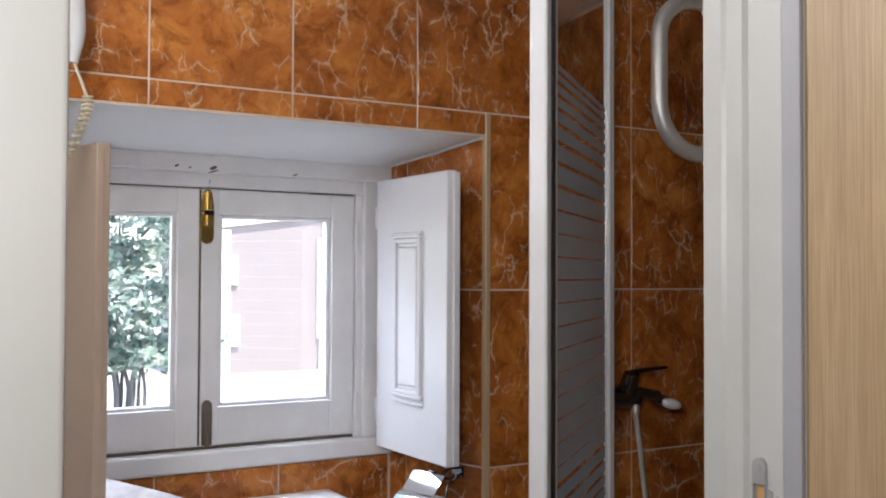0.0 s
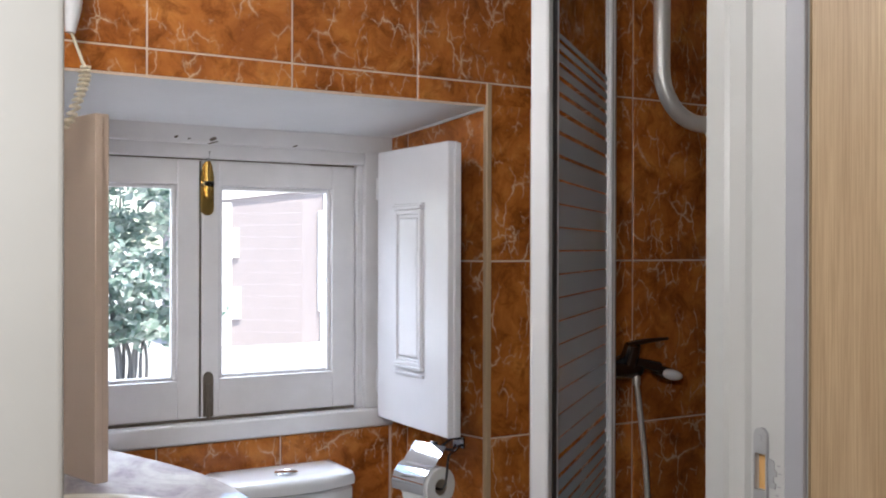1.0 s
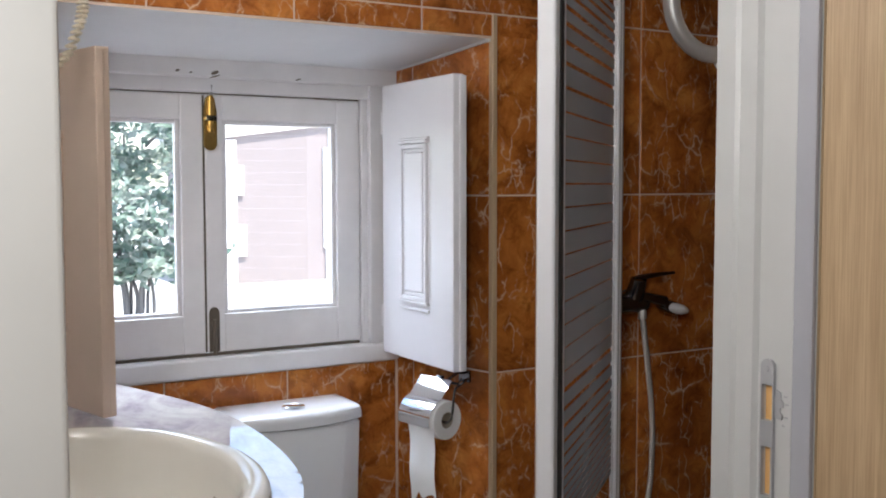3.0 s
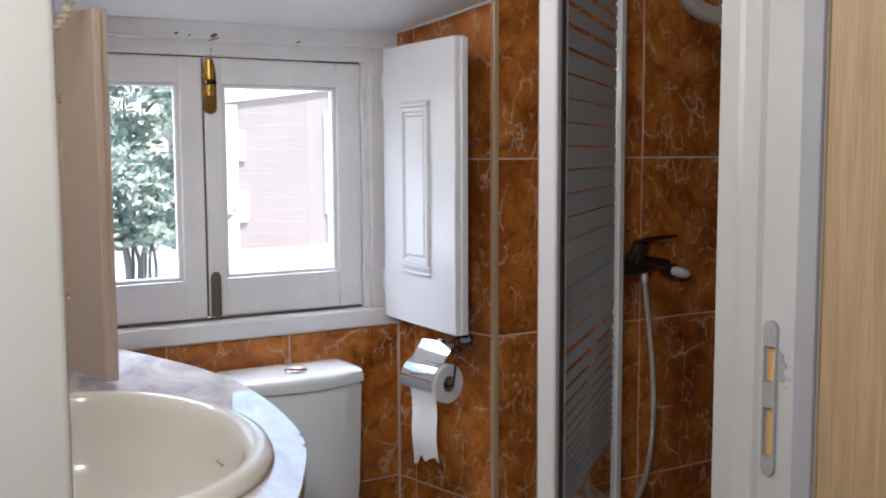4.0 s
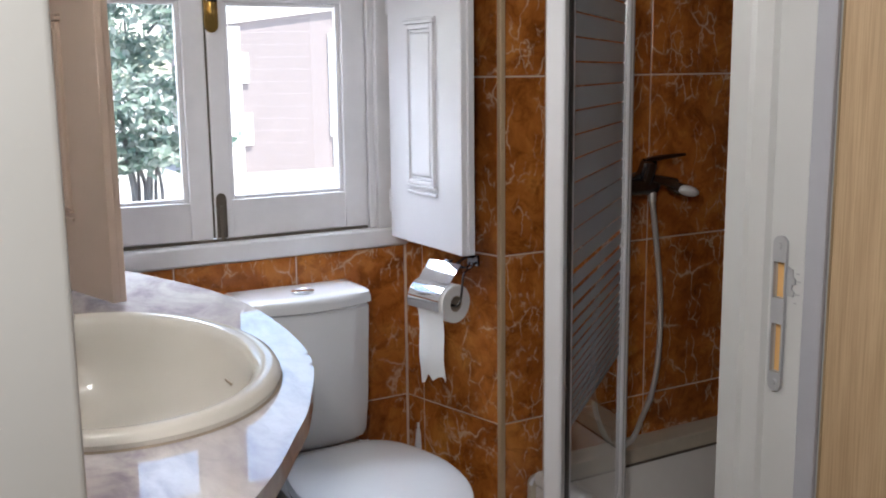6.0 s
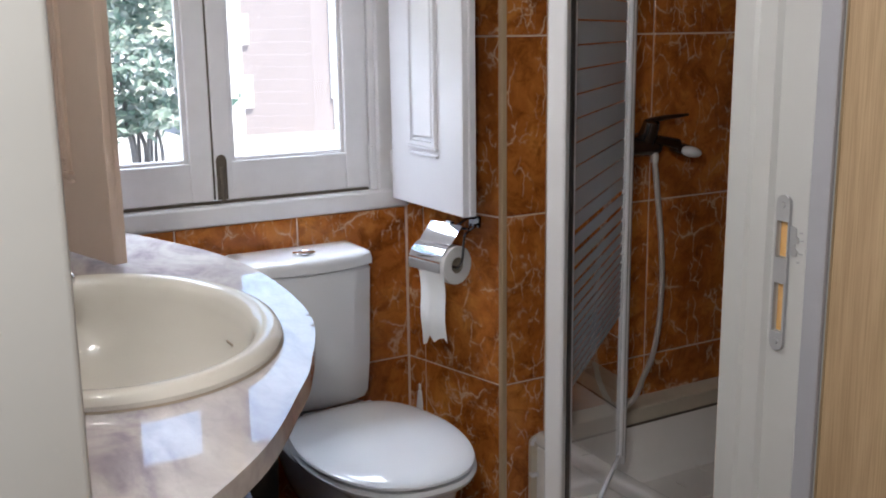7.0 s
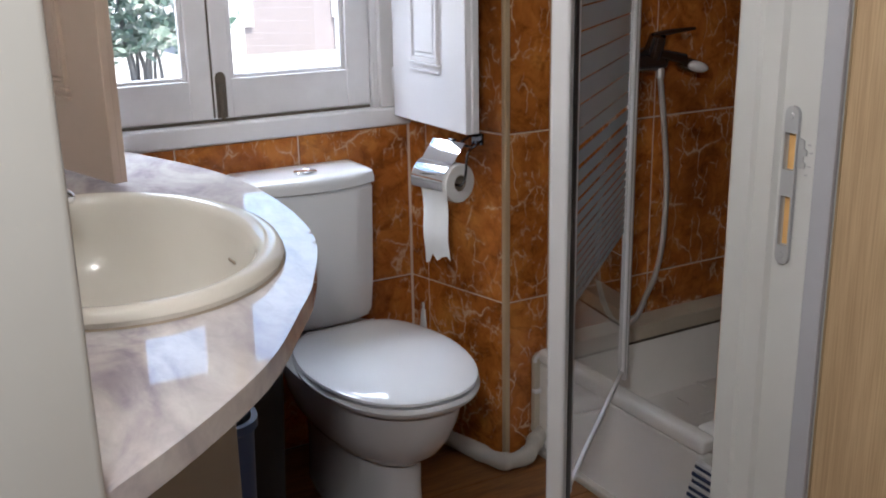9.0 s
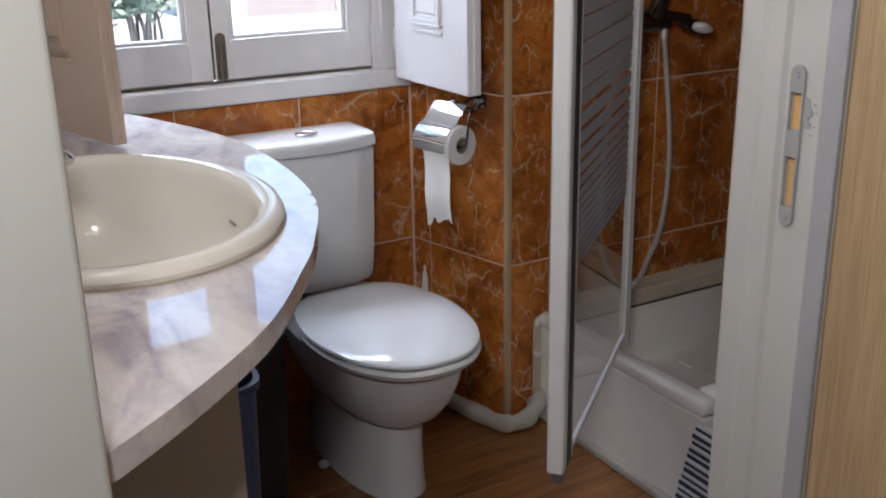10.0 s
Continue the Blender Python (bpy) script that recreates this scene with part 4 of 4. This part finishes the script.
for i, p in enumerate(coil):
    on = 0.010 if i > 44 else 0.010 * max(0, (i - 36) / 8)
    a = i * 0.85
    pts.append((p.x + on * math.cos(a), p.y + on * math.sin(a), p.z + 0.3 * on * math.cos(a)))
part("coiled_cord", tube(pts, 0.0032, 6), CREAMPLASTIC, dryer, smooth=True)

bin_blue = thing("blue_bin", (0.50, 1.75, 0), "blue plastic bin under the counter", "bin")
part("shell", loft([oval(0.43, 1.72, 0.10, 0.10, 0.002, 32, 4), oval(0.43, 1.72, 0.115, 0.115, 0.535, 32, 4), oval(0.43, 1.72, 0.122, 0.122, 0.54, 32, 4), oval(0.43, 1.72, 0.122, 0.122, 0.556, 32, 4), oval(0.43, 1.72, 0.112, 0.112, 0.556, 32, 4), oval(0.43, 1.72, 0.095, 0.095, 0.02, 32, 4)]), BLUE, bin_blue, smooth=True)
dark_bin = thing("dark_bin", (0.665, 2.20, 0), "dark grey plastic bin in the shade beside the toilet", "bin")
part("shell", loft([oval(0.665, 2.20, 0.095, 0.13, 0.002, 36, 3), oval(0.665, 2.20, 0.112, 0.15, 0.455, 36, 3), oval(0.665, 2.20, 0.118, 0.156, 0.458, 36, 3), oval(0.665, 2.20, 0.118, 0.156, 0.475, 36, 3), oval(0.665, 2.20, 0.108, 0.146, 0.475, 36, 3), oval(0.665, 2.20, 0.09, 0.125, 0.02, 36, 3)]), DARKPLASTIC, dark_bin, smooth=True)
part("handle", tube(smooth_line([(0.60, 2.045, 0.44), (0.63, 2.035, 0.40), (0.70, 2.035, 0.40), (0.73, 2.045, 0.44)], 5), 0.004, 8), DARKPLASTIC, dark_bin, smooth=True)
towel = thing("bath_mat", (1.47, 1.47, 0.1), "navy and white striped bath mat hung over the tray", "bath mat")
for i in range(26):
    z1 = 0.262 - i * 0.0096
    y1 = 1.500 + 0.0024 * i
    part("stripe", box(1.476 + 0.002 * math.sin(i * 1.7), 1.490 + 0.002 * math.sin(i * 1.7), 1.33, y1 + 0.0015 * math.sin(i * 2.3), z1 - 0.0096, z1, 0.002, 1), NAVY if i % 2 else LINEN, towel)

# ---- outside ----
tagged(part("ground", box(-400, 400, -400, 900, -0.25, -0.05), GROUND), "pale sunlit ground", "ground", kind=SET)
house = thing("house", (5.5, 14, -0.05), "pink stuccoed house with white corner stones in full sun", "house")
bm = prism([(4.60, -0.05), (6.30, -0.05), (6.30, 2.275), (4.60, 2.045)], 0.0, 3.0)
bmesh.ops.transform(bm, matrix=Matrix(((1, 0, 0, 0), (0, 0, -1, 17.0), (0, 1, 0, 0), (0, 0, 0, 1))), verts=bm.verts)
part("wall", bm, STUCCO, house)
bm = prism([(4.4, 2.020), (6.75, 2.338), (6.75, 2.50), (4.4, 2.17)], 0.0, 3.15)
bmesh.ops.transform(bm, matrix=Matrix(((1, 0, 0, 0), (0, 0, -1, 17.1), (0, 1, 0, 0), (0, 0, 0, 1))), verts=bm.verts)
part("eave", bm, QUOIN, house)
for z0, z1, x1 in ((-0.05, 0.342, 4.770), (0.344, 0.802, 4.912), (0.804, 1.225, 4.772), (1.227, 1.652, 4.884), (1.654, 2.015, 4.772)):
    part("corner_stone", box(4.45, x1, 13.96, 14.2, z0, z1, 0.006), QUOIN, house)
for z0, z1, x0 in ((-0.05, 0.42, 6.16), (0.42, 1.93, 6.12), (1.93, 2.26, 6.21)):
    part("corner_band", box(x0, 6.70, 13.96, 14.2, z0 + 0.001, z1 - 0.001, 0.006), QUOIN, house)
part("annex_wall", box(6.705, 10.0, 14.3, 17.0, -0.05, 3.0), QUOIN, house)

tree = thing("tree", (1.9, 8.0, -0.05), "leafy green tree with several grey trunks in bright light", "tree")
rng = random.Random(4)
for k in range(8):
    x = 1.815 + k * 0.030 + rng.uniform(-0.008, 0.008)
    y = 8.0 + rng.uniform(-0.12, 0.12)
    line = smooth_line([(x, y, -0.05), (x + rng.uniform(-0.01, 0.01), y, 0.25), (x + rng.uniform(-0.02, 0.03), y, 0.5), (x + rng.uniform(-0.04, 0.05), y + 0.1, 0.8), (x + rng.uniform(-0.08, 0.10), y + 0.3, 1.25)], 4)
    wide = rng.uniform(0.018, 0.029)
    part("trunk", tube(line, lambda t, w=wide: w * (1.15 - 0.9 * t), 10), BARK, tree, smooth=True)
for k in range(6):
    x, a, z = rng.uniform(1.75, 2.1), rng.uniform(0, 2 * math.pi), rng.uniform(1.0, 2.2)
    end = (x + 0.3 * math.cos(a), 8.25 + 0.4 * math.sin(a), z + rng.uniform(0.1, 0.4))
    part("limb", tube(smooth_line([(x, 8.25, z - 0.2), ((x + end[0]) / 2, (8.25 + end[1]) / 2, z), end], 3), lambda t: 0.014 - 0.010 * t, 6), BARK, tree)
verts, faces = [], []
for k in range(200):
    cx, cy, cz = rng.uniform(1.35, 2.36), rng.gauss(8.0, 0.4), rng.uniform(0.84, 3.0) if k > 34 else rng.uniform(0.68, 0.84)
    for i in range(30):
        p = Vector((cx + rng.gauss(0, 0.075), cy + rng.gauss(0, 0.075), cz + rng.gauss(0, 0.055)))
        d = Vector((rng.gauss(0, 1), rng.gauss(0, 1), rng.gauss(0, 0.6))).normalized()
        s = d.orthogonal().normalized() * rng.uniform(0.018, 0.034)
        ln = rng.uniform(0.035, 0.06)
        b = len(verts)
        verts += [tuple(p - d * ln), tuple(p + s), tuple(p + d * ln), tuple(p - s + Vector((0, 0, 0.004)))]
        faces.append((b, b + 1, b + 2, b + 3))
me = bpy.data.meshes.new("crown")
me.from_pydata(verts, [], faces)
me.materials.append(LEAF)
crown = new("crown", me)
crown.parent = tree
crown.location = -Vector(tree.location)
tagged(crown, "sparse light green leaves", kind="stuff")

# ---- tiles ----
PITCH, ROW, GAP = 0.3255, 0.4497, 0.0046
ROWS_Z = [0.0, 0.4475, 0.8955, 1.346, 1.797, ROOF + 0.02]


def spans(marks, lo, hi):
    cuts = [lo] + [m for m in marks if lo + 0.01 < m < hi - 0.01] + [hi]
    return list(zip(cuts, cuts[1:]))


def tiles_facing_south(parent, lo, hi, y, marks, z_lo, z_hi):
    for x0, x1 in spans(marks, lo, hi):
        for z0, z1 in spans(ROWS_Z, z_lo, z_hi):
            part("tile", box(x0 + GAP / 2, x1 - GAP / 2, y + rng.uniform(-0.0004, 0.0004), y + 0.010, z0 + GAP / 2, z1 - GAP / 2, 0.0012, 1), TILE, parent, centre=True)


tiles_facing_south(wall_north, -0.03, XC + 0.144, YA, [0.548 + PITCH * i for i in range(-2, 3)], SOFFIT + 0.004, ROOF)
tiles_facing_south(wall_north, XC + 0.014, 1.537, YA, [], 0.0, 1.797)
tiles_facing_south(wall_north, 1.556, 2.62, YA, [1.885 + PITCH * i for i in range(-1, 3)], 0.10, 2.19)
tiles_facing_south(wall_window, -0.02, XB - 0.002, YB, [0.990 - PITCH * i for i in range(3, -1, -1)], 0.0, 0.885)
side_a, side_b = Vector((XB, YB - 0.002)), Vector((XC, YA + 0.006))
length = (side_b - side_a).length
d = (side_b - side_a).normalized()
for u0, u1 in ((0.0, 0.068), (0.068, length - 0.004)):
    for z0, z1 in spans(ROWS_Z, 0.0, SOFFIT - 0.006):
        a, b = side_a + d * (u0 + GAP / 2), side_a + d * (u1 - GAP / 2)
        part("tile", along(tuple(a), tuple(b), 0.010, z0 + GAP / 2, z1 - GAP / 2, 1, 0.0012), TILE, wall_north, centre=True)
part("corner_trim", prism([(XC - 0.001, YA + 0.012), (XC - 0.001, YA - 0.001), (XC + 0.002, YA - 0.004), (XC + 0.013, YA - 0.004), (XC + 0.013, YA + 0.008)], 0.0, 1.795), TRIM, wall_north, "beige plastic corner trim")
part("corner_trim", box(1.5375, 1.5555, YA - 0.006, YA + 0.006, 0.0, 2.19, 0.003), TRIM, wall_north, "beige plastic corner trim")

# ---- floor ----
floor = thing("floor", (0.8, 1.2, 0), "brown wood-effect laminate floor", "floor", kind=SET)
part("subfloor", box(-1.3, 1.1, -4.7, 0.93, -0.12, -0.012), IRON, floor)
part("subfloor", box(-0.15, 2.75, 0.93, 2.75, -0.12, -0.012), IRON, floor)
y = -4.6
while y < 2.49:
    y1 = min(y + 0.185, 2.498)
    x = -1.25 - rng.uniform(0, 0.9)
    while x < 2.6:
        x1 = x + 1.2
        a, b = (max(x, -1.25), min(x1, 1.02)) if y < 0.75 else (max(x, -0.09), min(x1, 2.61))
        if b - a > 0.02:
            part("plank", box(a + 0.0008, b - 0.0008, y + 0.0008, y1 - 0.0008, -0.012, 0.0, 0.0015, 1), PLANK, floor, centre=True)
        x = x1
    y = y1
